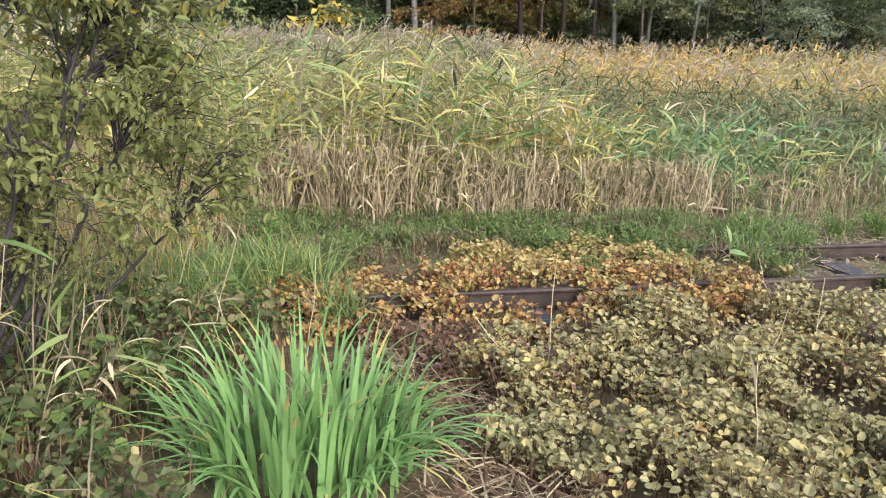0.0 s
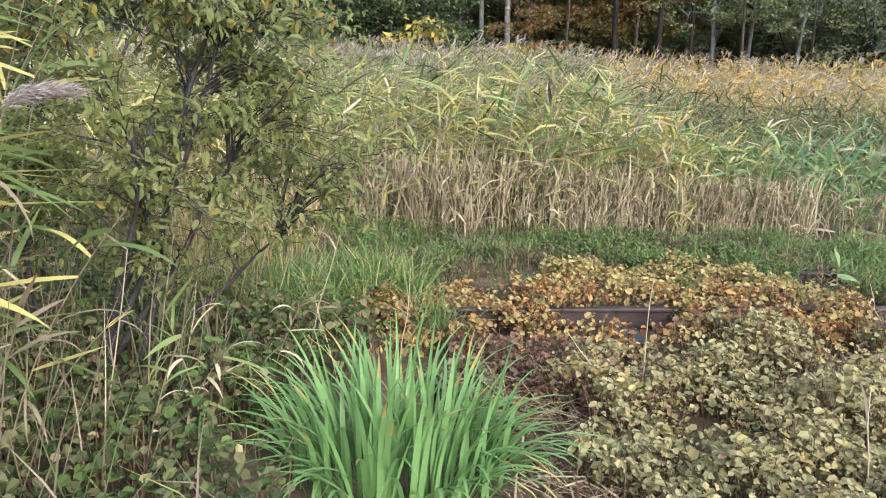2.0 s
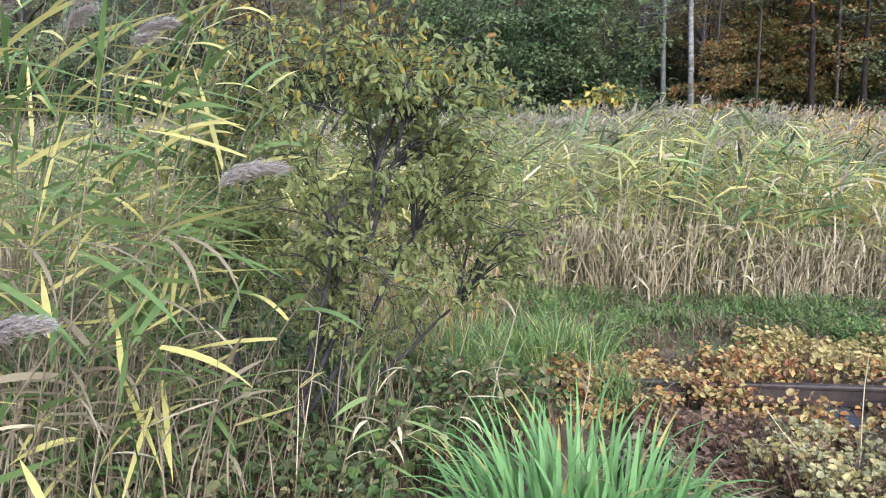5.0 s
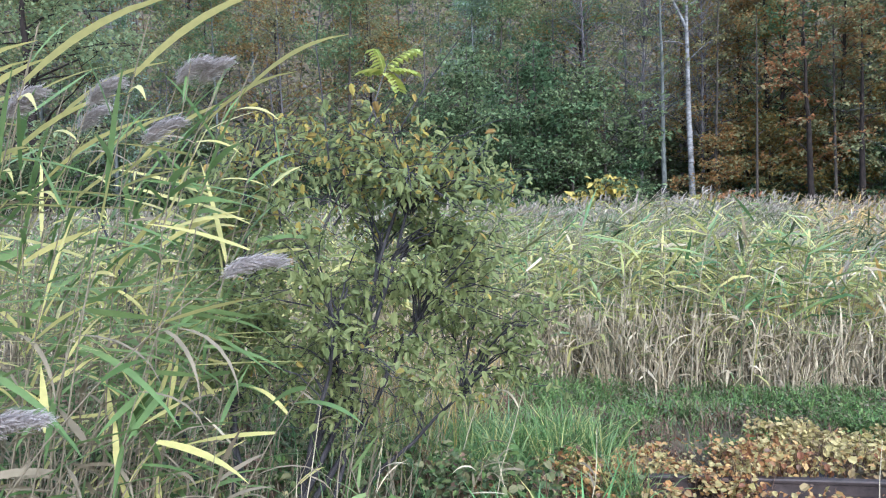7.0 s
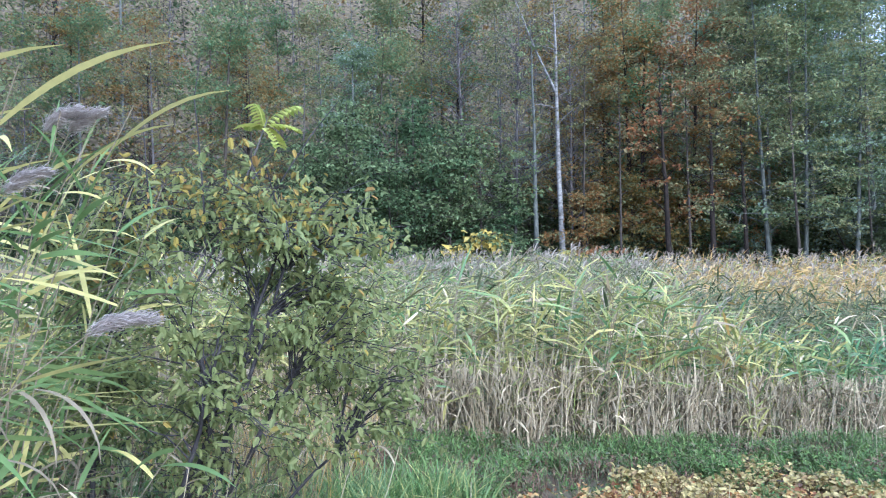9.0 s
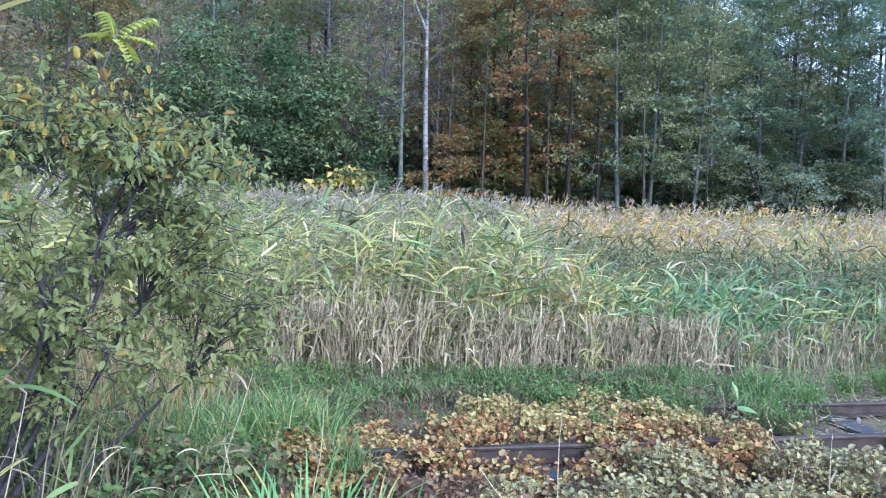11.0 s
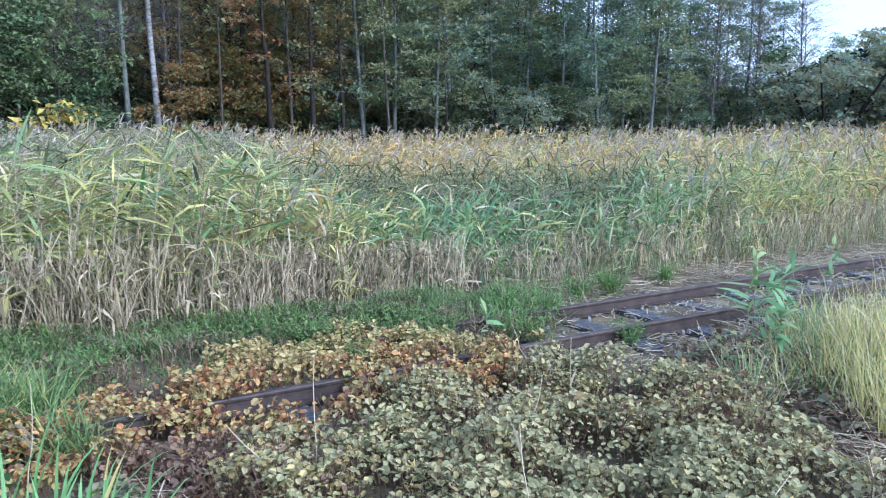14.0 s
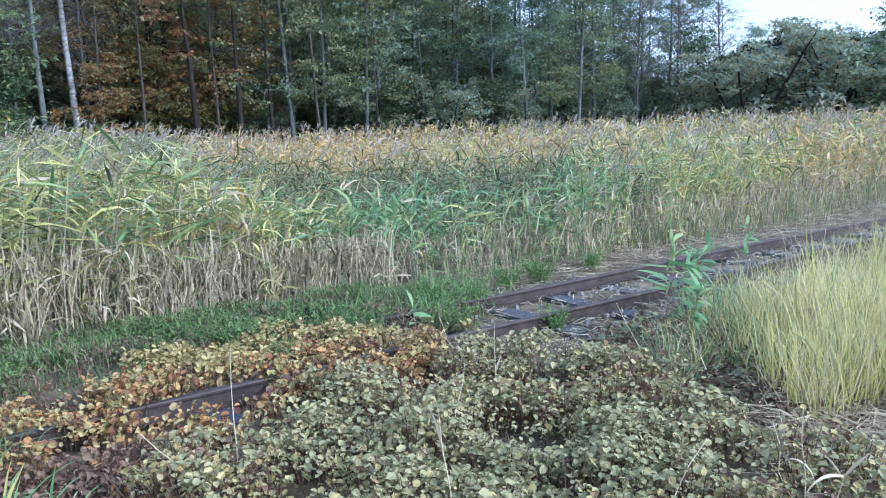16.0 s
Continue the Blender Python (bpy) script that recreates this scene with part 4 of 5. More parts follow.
def build_sapling():
    base = new("sapling")
    base.location = (-1.99, 3.15, 0)
    tagged(base, "many-stemmed young tree with sparse olive autumn leaves", "sapling")
    leaf_at = []
    stems, woods = [], []
    # main stems: start offset, bearing, rise, length, radius
    for dx, az, rise, ln, r0 in ((0.0, 0.2, 1.15, 1.75, 0.019), (-0.1, 2.6, 1.35, 1.9, 0.015), (0.08, 0.0, 0.95, 1.45, 0.018), (-0.2, 1.2, 1.45, 2.0, 0.014), (0.12, 0.4, 1.2, 1.9, 0.015), (-0.3, 3.2, 1.2, 1.8, 0.014),
                                (0.05, -0.5, 1.1, 1.4, 0.015), (0.2, 0.1, 0.8, 1.2, 0.013), (0.3, 0.6, 1.3, 1.6, 0.012)):
        stem = branch_path((dx, rng.normal(0, 0.08), 0), az, rise, ln, rng.uniform(-0.2, 0.1), 8, 0.06)
        stems.append(stem)
        woods.append(Soup().add(*tubes(stem[None], np.linspace(r0 * 1.1, r0 * 0.35, 8)[None], 7)))
    for j in range(320):
        u = rng.normal(0, 1, 3)
        u /= np.linalg.norm(u)
        goal = np.array([0.38, 0.08, 1.3]) + u * np.array([1.15, 0.65, 0.9]) * rng.uniform(0.35, 1.0) ** 0.8
        if goal[2] < 0.4 + 0.2 * max(0.0, goal[0]):
            continue
        best = min(((np.linalg.norm(on_path(s, f) - goal), k, f) for k, s in enumerate(stems) for f in (0.35, 0.5, 0.62, 0.75, 0.88) if on_path(s, f)[2] < goal[2] + 0.1), default=None)
        if best is None:
            continue
        root = on_path(stems[best[1]], best[2])
        ff = np.linspace(0, 1, 5)[:, None]
        limb = root + (goal - root) * ff + np.array([0, 0, 0.1]) * np.sin(ff * PI) + rng.normal(0, 0.012, (5, 3))
        sp = woods[best[1]]
        sp.add(*tubes(limb[None], np.linspace(0.0045, 0.0016, 5)[None], 5))
        for m in range(4):
            twig = branch_path(on_path(limb, rng.uniform(0.4, 1)), rng.uniform(0, 2 * PI), rng.uniform(-0.4, 0.7), rng.uniform(0.1, 0.26), 0.4, 4, 0.1)
            sp.add(*tubes(twig[None], np.linspace(0.0022, 0.001, 4)[None], 3))
            for g in range(12):
                leaf_at.append(on_path(twig, rng.uniform(0.1, 1)))
        for g in range(2):
            leaf_at.append(on_path(limb, rng.uniform(0.5, 1)))
    for sp in woods:
        part("stem", sp.mesh("sapling_stem", [M_SAPBARK], True), base)
    at = np.array(leaf_at) + rng.normal(0, 0.02, (len(leaf_at), 3))
    at = at[(at[:, 2] < 2.15) & (rng.random(len(at)) < np.interp(at[:, 2], [0.3, 0.9, 1.7, 2.1], [1, 1, 0.95, 0.6]))]
    n = len(at)
    v, q = leaflets(at, rng.uniform(0, 2 * PI, n), rng.normal(-0.6, 0.5, n), rng.normal(0.036, 0.012, n).clip(0.018), 0.46, 0.3, rng.normal(0, 0.6, n))
    sp = Soup().add(v, q, np.where(rng.random(n) < np.interp(at[:, 2], [1.2, 1.6, 2.1], [0.98, 0.92, 0.6]), 0, 1))
    part("foliage", sp.mesh("sapling_leaves", [F_SAP, F_SAPYELLOW]), base)
    # bare upright twigs above the leaves
    for x0, y0, x1, y1, z0, z1 in ((0.37, 0.0, 0.33, 0.0, 1.6, 2.5), (0.35, 0.05, 0.95, 0.1, 1.5, 2.3), (0.3, 0.05, 0.75, 0.1, 1.6, 2.2), (0.1, 0, 0.06, 0, 1.5, 2.3)):
        pth = np.array([(x0 + (x1 - x0) * f + rng.normal(0, 0.012), y0 + (y1 - y0) * f, z0 + (z1 - z0) * f) for f in np.linspace(0, 1, 6)])
        part("bare_twig", Soup().add(*tubes(pth[None], np.linspace(0.005, 0.002, 6)[None], 5)).mesh("twig", [M_SAPBARK]), base, "bare grey twig")
    # the bright feathered leaves at the top
    for az, rise, ln in ((0.25, 0.55, 0.17), (0.0, -0.15, 0.15), (2.7, 1.1, 0.12), (-0.4, -0.9, 0.13), (2.9, 0.1, 0.1)):
        sp = Soup()
        rib = branch_path((0.6, 0.1, 2.2), az, rise + 0.3, ln, 0.7, 6, 0.02)
        sp.add(*tubes(rib[None], np.full((1, 6), 0.0016), 3), 0)
        for f in np.linspace(0.2, 1, 7):
            for side in (-1, 1):
                sp.add(*leaflets([on_path(rib, f)], az + side * 0.9, -0.35, rng.uniform(0.045, 0.065), 0.6, 0.2), 0)
        part("feathered_leaf", sp.mesh("feathered_leaf", [F_LIME]), base, "bright lime-yellow feathered leaf")
    # yellow leaves on the topmost twigs
    for k, (lx, lz) in enumerate(((0.3, 1.98), (0.36, 2.05), (0.24, 2.02), (0.33, 1.9), (0.2, 1.93), (0.8, 1.8), (0.86, 1.74), (0.7, 1.7))):
        me = Soup().add(*leaflets([(lx, 0.05, lz)], rng.uniform(0, 6.3), rng.normal(-0.4, 0.4), 0.075, 0.62, 0.25, rng.normal(0, 0.4)), 0).mesh("top_leaf", [F_SAPYELLOW])
        part("top_leaf", me, base, "yellowed leaf")
    stalk = np.array([(0.3, 0.06, 1.5), (0.48, 0.08, 1.85), (0.62, 0.1, 2.23)])
    part("bare_twig", Soup().add(*tubes(stalk[None], np.array([[0.007, 0.005, 0.003]]), 5)).mesh("twig", [M_TWIG]), base)


build_sapling()

# ---- single reeds standing close by ----
def build_near_reed(high, lean, n_leaves, plume, mats, wind=0.1, broad=1.0):
    """A reed with stem, arching leaves and, on some, a nodding plume."""
    base = new("reed")
    ss = np.linspace(0, 1, 9)
    run, rise = np.zeros(9), np.zeros(9)
    for i in range(1, 9):
        a = lean * (0.3 + 1.2 * ss[i])
        run[i], rise[i] = run[i - 1] + math.sin(a) * high / 8, rise[i - 1] + math.cos(a) * high / 8
    path = np.stack([run * math.cos(wind), run * math.sin(wind), rise], 1)
    part("stem", Soup().add(*tubes(path[None], np.linspace(0.0038, 0.0015, 9)[None], 6)).mesh("reed_stem", [F_DULL], True), base)
    for k in range(n_leaves):
        f = 0.3 + 0.67 * (k + 0.5 * rng.random()) / n_leaves
        az = wind + rng.normal(0, 1.0) + (PI if rng.random() < 0.25 else 0)
        dry = rng.random() < (0.7 if f < 0.5 else 0.2)
        a0 = rng.uniform(0.35, 1.9) + lean * 0.3
        sp = Soup().add(*ribbons([on_path(path, f)], az, rng.uniform(0.18, 0.46) * min(1, high / 1.3) * (0.8 if dry else 1), rng.uniform(0.01, 0.027) * (0.65 if dry else broad), a0, a0 + (rng.uniform(1.0, 1.9) if dry else rng.uniform(0.0, 0.8)), 6, rng.normal(0, 0.6)))
        part("leaf", sp.mesh("reed_leaf", [mats[2] if dry else mats[0] if rng.random() < 0.68 else mats[1]], True), base, "dry curled leaf" if dry else "")
    if plume:
        sp = Soup()
        n = 1300
        f = rng.uniform(0, 1, n)
        nod = np.array([0.06 * math.cos(wind), 0.06 * math.sin(wind), -0.05])
        tip = path[-1] + np.outer(f, (path[-1] - path[-2]) / np.linalg.norm(path[-1] - path[-2]) * 0.12) + np.outer(f ** 2, nod) + rng.normal(0, 0.007, (n, 3))
        v, q = ribbons(tip, rng.normal(wind, 0.45, n), rng.uniform(0.025, 0.075, n) * (1.1 - 0.6 * f), rng.uniform(0.0014, 0.0028, n), rng.uniform(0.4, 1.3, n), rng.uniform(1.2, 2.3, n), 2, rng.normal(0, 0.8, n), 1,
                       ([0, 0.5, 1], [0.6, 1, 0.3]))
        sp.add(v, q)
        part("plume", sp.mesh("reed_plume", [F_NEARPLUME]), base, "feathery mauve-grey seed plume")
    return base


GREEN_SET, BLUE_SET = [F_NEARREED, F_REEDYELLOW, F_DULL], [F_REEDBLUE, F_REEDGREEN, F_DULL]
kinds = [build_near_reed(1.95, 0.22, 17, False, GREEN_SET), build_near_reed(1.75, 0.35, 16, False, GREEN_SET, 0.3), build_near_reed(2.1, 0.25, 16, False, GREEN_SET), build_near_reed(1.55, 0.3, 14, False, GREEN_SET, -0.2),
         build_near_reed(2.05, 0.32, 16, False, GREEN_SET, 0.0), build_near_reed(1.2, 0.45, 13, False, GREEN_SET, 0.1)]
for ob in kinds:
    tagged(ob, "tall green reed with arching leaves beside the sapling" if not any(c.name.startswith("plume") for c in ob.children) else "tall reed with a nodding feathery plume beside the sapling", "reed",
           "reeds beside the sapling")
spots = []
for k in range(112):
    turn, d = rng.uniform(-66, -38), rng.uniform(2.7, 4.0)
    spots.append((*polar(turn, d), k % 6))
first = set()
for x, y, k in spots:
    m = Matrix.Translation((x, y, -0.01)) @ Matrix.Rotation(rng.normal(0, 0.5), 4, "Z") @ Matrix.Scale(rng.uniform(0.88, 1.08), 4)
    if k not in first:
        first.add(k)
        kinds[k].matrix_basis = m
    else:
        copy_thing(kinds[k], m) if abs(kinds[k].scale[0] - 1) < 1e-6 else copy_thing(kinds[k], m @ Matrix.Diagonal((*[1 / s for s in kinds[k].scale], 1)))


def single_reed(x, y, high, lean, n, plume, mats, wind, label, group, broad=1.0):
    ob = build_near_reed(high, lean, n, plume, mats, wind, broad)
    ob.location = (x, y, -0.01)
    tagged(ob, label, "reed", group)


def plumed_reed(tip, lean, wind, n):
    """A reed whose plume hangs at the given place."""
    run = rise = 0.0
    for i in range(1, 9):
        a = lean * (0.3 + 1.2 * i / 8)
        run, rise = run + math.sin(a) / 8, rise + math.cos(a) / 8
    high = tip[2] / rise
    single_reed(tip[0] - run * high * math.cos(wind), tip[1] - run * high * math.sin(wind), high, lean, n, True, GREEN_SET, wind, "leaning reed with a nodding feathery plume", "reeds beside the sapling")


for tip, lean, wind, n in (((-1.9, 2.02, 1.93), 0.3, 0.1, 9), ((-1.75, 2.27, 2.03), 0.3, 0.1, 8), ((-1.69, 2.31, 2.03), 0.35, 0.0, 8), ((-1.98, 1.79, 1.87), 0.25, 0.2, 9), ((-1.71, 2.04, 1.8), 0.35, 0.2, 9),
                           ((-1.3, 1.84, 1.4), 0.62, 0.45, 6), ((-1.6, 1.32, 1.08), 0.55, 0.3, 6), ((-2.2, 2.3, 1.9), 0.3, 0.0, 9), ((-2.3, 1.9, 1.75), 0.3, 0.2, 9)):
    plumed_reed(tip, lean, wind, n)
for k in range(20):
    turn, d = rng.uniform(-54, -36), rng.uniform(2.5, 3.2)
    x, y = polar(turn, d)
    single_reed(x, y, rng.uniform(0.6, 1.1), rng.uniform(0.2, 0.6), 8, False, GREEN_SET if k % 3 else [F_DULL, F_STRAW, F_DULL], rng.uniform(-0.6, 0.8),
                "low green reed leaning before the sapling" if k % 3 else "low straw-coloured reed leaning before the sapling", "reeds beside the sapling")
for turn, d, h, lean, wind in ((-29, 2.7, 0.75, 0.3, 0.2), (-26.5, 2.9, 0.6, 0.5, 0.0), (-24, 2.75, 0.7, 0.4, 2.6), (-19.5, 3.2, 0.6, 0.35, 0.1)):
    single_reed(*polar(turn, d), h, lean, 8, False, [F_REEDGREEN, F_STRAW, F_STRAW], wind, "low half-dry reed leaning over the brambles", "reeds beside the sapling", 0.8)
for x, y, h in ((3.55, 3.9, 0.6), (3.7, 4.0, 0.68), (3.8, 4.08, 0.62), (3.95, 4.0, 0.6), (4.1, 4.2, 0.55), (3.6, 3.75, 0.5), (4.35, 4.5, 0.6), (4.6, 4.45, 0.55), (2.15, 4.85, 0.4), (3.3, 3.5, 0.42), (3.45, 3.6, 0.5), (3.85, 3.85, 0.5), (5.2, 4.7, 0.6)):
    single_reed(x, y, h * 1.1, 0.18, 16, False, BLUE_SET, rng.uniform(0, 6), "short blue-green reed with broad leaves near the track", "short reeds by the track", 1.5)


build_grass("dry_grass", [(-3.2, 1.6), (-1.6, 1.5), (-1.2, 2.6), (-1.4, 3.4), (-2.6, 4.2), (-3.4, 3.2)], 420, (0.4, 1.2), [F_DULL, F_NEARREED, F_STRAW], [4, 3, 1.2],
            "loose dry stems tangled among reeds and brambles", "dry grass", (0.004, 0.009), (0.05, 0.5), (0.1, 0.9), (0.3, 1.2))


def build_dry_stalk(x, y, high, lean, az, leafy):
    base = new("dry_stalk")
    base.location = (x, y, 0)
    pth = np.array([(math.sin(lean) * f * high * math.cos(az), math.sin(lean) * f * high * math.sin(az), math.cos(lean) * f * high) for f in np.linspace(0, 1, 5)]) + rng.normal(0, 0.006, (5, 3))
    part("stem", Soup().add(*tubes(pth[None], np.linspace(0.0032, 0.0015, 5)[None], 5)).mesh("stalk", [F_STRAW]), base)
    for k in range(leafy):
        part("withered_leaf", Soup().add(*ribbons([on_path(pth, rng.uniform(0.4, 1))], rng.uniform(0, 6.3), rng.uniform(0.1, 0.22), 0.011, rng.uniform(0.3, 1.4), rng.uniform(1.2, 3.0), 6, rng.normal(0, 0.7))).mesh("leaf", [F_STRAW if k % 2 else F_DULL], True), base)
    tagged(base, "bleached dry stalk with withered leaves" if leafy else "thin bleached dry stalk standing among leaves", "dry stalk", "dry stalks")


for spec in ((0.62, 3.35, 0.6, 0.06, 1.5, 0), (1.55, 3.15, 0.42, 0.3, 0.4, 1), (1.22, 2.42, 0.48, 0.3, 1.6, 1), (2.0, 3.5, 0.45, 0.2, 1.0, 1), (1.62, 2.0, 0.62, 1.05, 0.3, 0), (2.3, 1.85, 0.55, 0.2, 3.5, 5), (2.36, 1.95, 0.4, 0.3, 1.5, 5), (2.22, 1.8, 0.35, 0.35, 5.0, 5), (-1.4, 2.9, 0.62, 0.15, 0.3, 3),
             (-1.55, 2.5, 0.85, 0.2, 0.6, 2), (-1.0, 3.4, 0.75, 0.25, 0.2, 3), (-0.75, 3.15, 0.5, 0.3, 2.8, 3), (-0.55, 3.6, 0.5, 0.2, 1.0, 3), (-1.75, 3.7, 0.95, 0.3, 0.1, 3), (-1.35, 3.9, 0.9, 0.35, 0.3, 3), (-2.2, 2.2, 0.9, 0.25, 0.2, 3),
             (3.05, 3.4, 0.55, 0.5, 2.5, 2), (2.9, 3.2, 0.4, 0.7, 0.5, 2), (2.2, 4.3, 0.35, 0.5, 2.0, 2), (0.5, 3.2, 0.5, 0.6, 3.4, 0)):
    build_dry_stalk(*spec)

# ---- forest ----
def build_tree(high, spread, n_leaf, leaf, bark, crown, low=0.15, limbs=34, r0=0.16, label="", fork=False, lean=0.05, kind_name="tree", slim=0.55, trunk_curve=0.15, stems=1, second=None, up=(0.1, 0.9)):
    base = new(kind_name)
    wood = Soup()
    ends = []
    for st in range(stems):
        a = rng.uniform(0, 2 * PI)
        tilt = lean if stems == 1 else rng.uniform(0.15, 0.6)
        zz = np.linspace(0, 1, 9)
        bend = tilt * zz * high + trunk_curve * np.sin(zz * 3 + rng.uniform(0, 3)) * zz
        trunk = np.stack([bend * math.cos(a), bend * math.sin(a), zz * high * (1 if st == 0 else rng.uniform(0.7, 1.0))], 1)
        trunk += rng.normal(0, 0.02 * r0 / 0.16, trunk.shape)
        wood.add(*tubes(trunk[None], (r0 * (1 - zz) ** 0.8 + 0.012)[None], 8))
        if fork:
            f = branch_path(on_path(trunk, 0.62), 2.9, 1.15, high * 0.36, -0.1, 6, 0.02)
            wood.add(*tubes(f[None], np.linspace(r0 * 0.5, 0.02, 6)[None], 6))
        for j in range(max(4, limbs // stems)):
            f = low + (0.98 - low) * rng.random() ** 0.85
            g = (f - low) / (1 - low)
            ln = spread * (0.35 + 0.75 * math.sin(PI * min(1, g * slim + 0.28))) * rng.uniform(0.6, 1.15) * (1 - 0.55 * g)
            limb = branch_path(on_path(trunk, f), rng.uniform(0, 2 * PI), rng.uniform(*up), ln, rng.uniform(0.2, 1.0), 5, 0.1)
            wood.add(*tubes(limb[None], np.linspace(0.1 * r0 + 0.025 * (1 - g), 0.006, 5)[None], 4))
            ends.append(limb)
            for m in range(2):
                tw = branch_path(on_path(limb, rng.uniform(0.35, 0.95)), rng.uniform(0, 2 * PI), rng.uniform(-0.3, 0.8), ln * rng.uniform(0.25, 0.5), 0.5, 4, 0.12)
                wood.add(*tubes(tw[None], np.linspace(0.012, 0.004, 4)[None], 3))
                ends.append(tw)
    part("trunk", wood.mesh("trunk", [bark], True), base)
    if n_leaf:
        sprays = max(12, n_leaf // 15)
        pick = rng.integers(0, len(ends), sprays)
        f = rng.beta(2.2, 1.2, sprays)
        heart = np.array([on_path(ends[i], g) for i, g in zip(pick, f)]) + rng.normal(0, 1, (sprays, 3)) * np.array([0.2, 0.2, 0.12]) * (0.5 + spread / 4)
        at = heart[rng.integers(0, sprays, n_leaf)] + rng.normal(0, 1, (n_leaf, 3)) * np.array([0.27, 0.27, 0.085]) * (0.35 + spread / 7)
        at[:, 2] = np.maximum(at[:, 2], 0.1)
        v, q = clump_leaves(at, rng.uniform(0, 2 * PI, n_leaf), rng.normal(-0.25, 0.4, n_leaf), rng.normal(leaf, leaf * 0.35, n_leaf).clip(leaf * 0.4), 0.55, rng.normal(0, 0.6, n_leaf))
        mats = [F_TREES[crown]] + ([F_TREES[second]] if second else [])
        part("crown", Soup().add(v, q, (rng.random(n_leaf) < 0.4).astype(int) * (1 if second else 0)).mesh("crown", mats), base)
    tagged(base, label, "tree" if kind_name == "tree" else "bush")
    return base


def place(ob, turn, d, scale=1.0, spin=None, group="", first=[]):
    x, y = polar(turn, d)
    m = Matrix.Translation((x, y, float(ground_z(x, y)) - 0.05)) @ Matrix.Rotation(rng.uniform(0, 6.28) if spin is None else spin, 4, "Z")
    if ob in first:
        new_one = copy_thing(ob, m)
    else:
        first.append(ob)
        ob.matrix_basis = m
        new_one = ob
    new_one.scale = (scale,) * 3
    return tagged(new_one, group=group) if group else new_one


T = "trees at the forest edge"
tall = [build_tree(18, 4.6, 8200, 0.185, M_BARK, "green", 0.05, 52, 0.14, "tall green broadleaf tree at the forest edge", second="olive"),
        build_tree(19, 4.6, 8000, 0.185, M_GREYBARK, "olive", 0.1, 52, 0.12, "tall olive-green tree turning in autumn", second="green"),
        build_tree(17, 4.8, 6500, 0.175, M_DARKBARK, "orange", 0.22, 50, 0.14, "rust-orange autumn tree at the forest edge", second="olive"),
        build_tree(18, 4.4, 8000, 0.18, M_GREYBARK, "grey", 0.06, 50, 0.14, "grey-green leafy tree at the forest edge", second="green"),
        build_tree(16, 4.0, 2400, 0.15, M_TWIG, "olive", 0.2, 64, 0.09, "nearly bare grey tree with fine twigs"),
        build_tree(17, 4.2, 6500, 0.185, M_DARKBARK, "green", 0.2, 46, 0.2, "dark-trunked green tree at the forest edge", second="orange"),
        build_tree(18, 4.6, 8000, 0.17, M_GREYBARK, "light", 0.12, 52, 0.12, "tall light yellow-green tree at the forest edge", second="olive")]
low_trees = [build_tree(6.0, 2.8, 4600, 0.15, M_BARK, "green", 0.03, 36, 0.06, "young green tree filling the forest edge", second="dark"),
             build_tree(5.0, 2.5, 3200, 0.15, M_BARK, "orange", 0.05, 32, 0.05, "low orange-brown autumn tree", second="olive"),
             build_tree(5.5, 3.0, 6200, 0.17, M_DARKBARK, "grey", 0.22, 44, 0.1, "rounded olive-grey willow beyond the reeds", stems=5, kind_name="bush", second="olive"),
             build_tree(4.6, 2.8, 3600, 0.17, M_BARK, "dark", 0.03, 32, 0.05, "undergrowth bush in dark green that holds the forest's shade", kind_name="bush")]
birch = build_tree(17.5, 2.2, 700, 0.17, M_BIRCH, "olive", 0.45, 26, 0.165, "white-barked birch with a forked stem", fork=True, lean=0.02)
pale = build_tree(15, 2.4, 800, 0.2, M_GREYBARK, "green", 0.35, 26, 0.15, "straight pale grey trunk beside the birch", lean=0.0)
dark = build_tree(12, 2.6, 1100, 0.2, M_DARKBARK, "orange", 0.35, 24, 0.18, "dark leaning trunk among orange leaves", lean=0.06, second="olive")
yellow = build_tree(1.5, 1.0, 520, 0.15, M_BARK, "yellow", 0.2, 16, 0.03, "bright yellow bush behind the reeds", kind_name="bush")
red = build_tree(1.3, 1.0, 480, 0.15, M_BARK, "red", 0.2, 16, 0.03, "orange-red bush behind the reeds", kind_name="bush")

pole = build_tree(13, 1.7, 260, 0.16, M_BARK, "olive", 0.4, 22, 0.075, "slender grey-brown trunk with few leaves at the forest edge", lean=0.05, up=(0.5, 1.2))
bare = build_tree(16, 4.6, 420, 0.15, M_TWIG, "olive", 0.25, 120, 0.1, "bare grey tree with a dense web of fine twigs", up=(0.5, 1.25))
near_tree = build_tree(10.5, 5.4, 8500, 0.14, M_DARKBARK, "light", 0.3, 34, 0.2, "dark-limbed tree with yellow-green leaves over the reeds", second="olive", trunk_curve=0.5)
place(near_tree, -45.5, 25, 1.0, 0.6, T)
place(birch, 0.6, 40, 1.0, 0.0, T)
place(pale, -1.45, 40.5, 1.0, 0.0, T)
place(dark, 8.6, 39.4, 0.92, 2.0, T)
place(dark, 11.4, 39.6, 0.9, 0.3, T)
place(dark, 13.8, 40, 0.75, 1.0, T)
for turn in (-22.5, -12.2, 1.9, 4.9, 9.9, 17.2, 21.6):
    place(pole, turn, rng.uniform(39.6, 42), rng.uniform(0.7, 1.05), None, T)
for turn, d, s in ((-19, 39, 1.3), (-15.5, 40.6, 1.75), (-12.5, 39.2, 1.2), (-10.4, 41, 1.8), (-8.2, 39.6, 1.3), (-5.6, 40.4, 1.5), (-3.6, 39.8, 0.8)):
    place(low_trees[0], turn, d, s, None, "bushes under the trees")
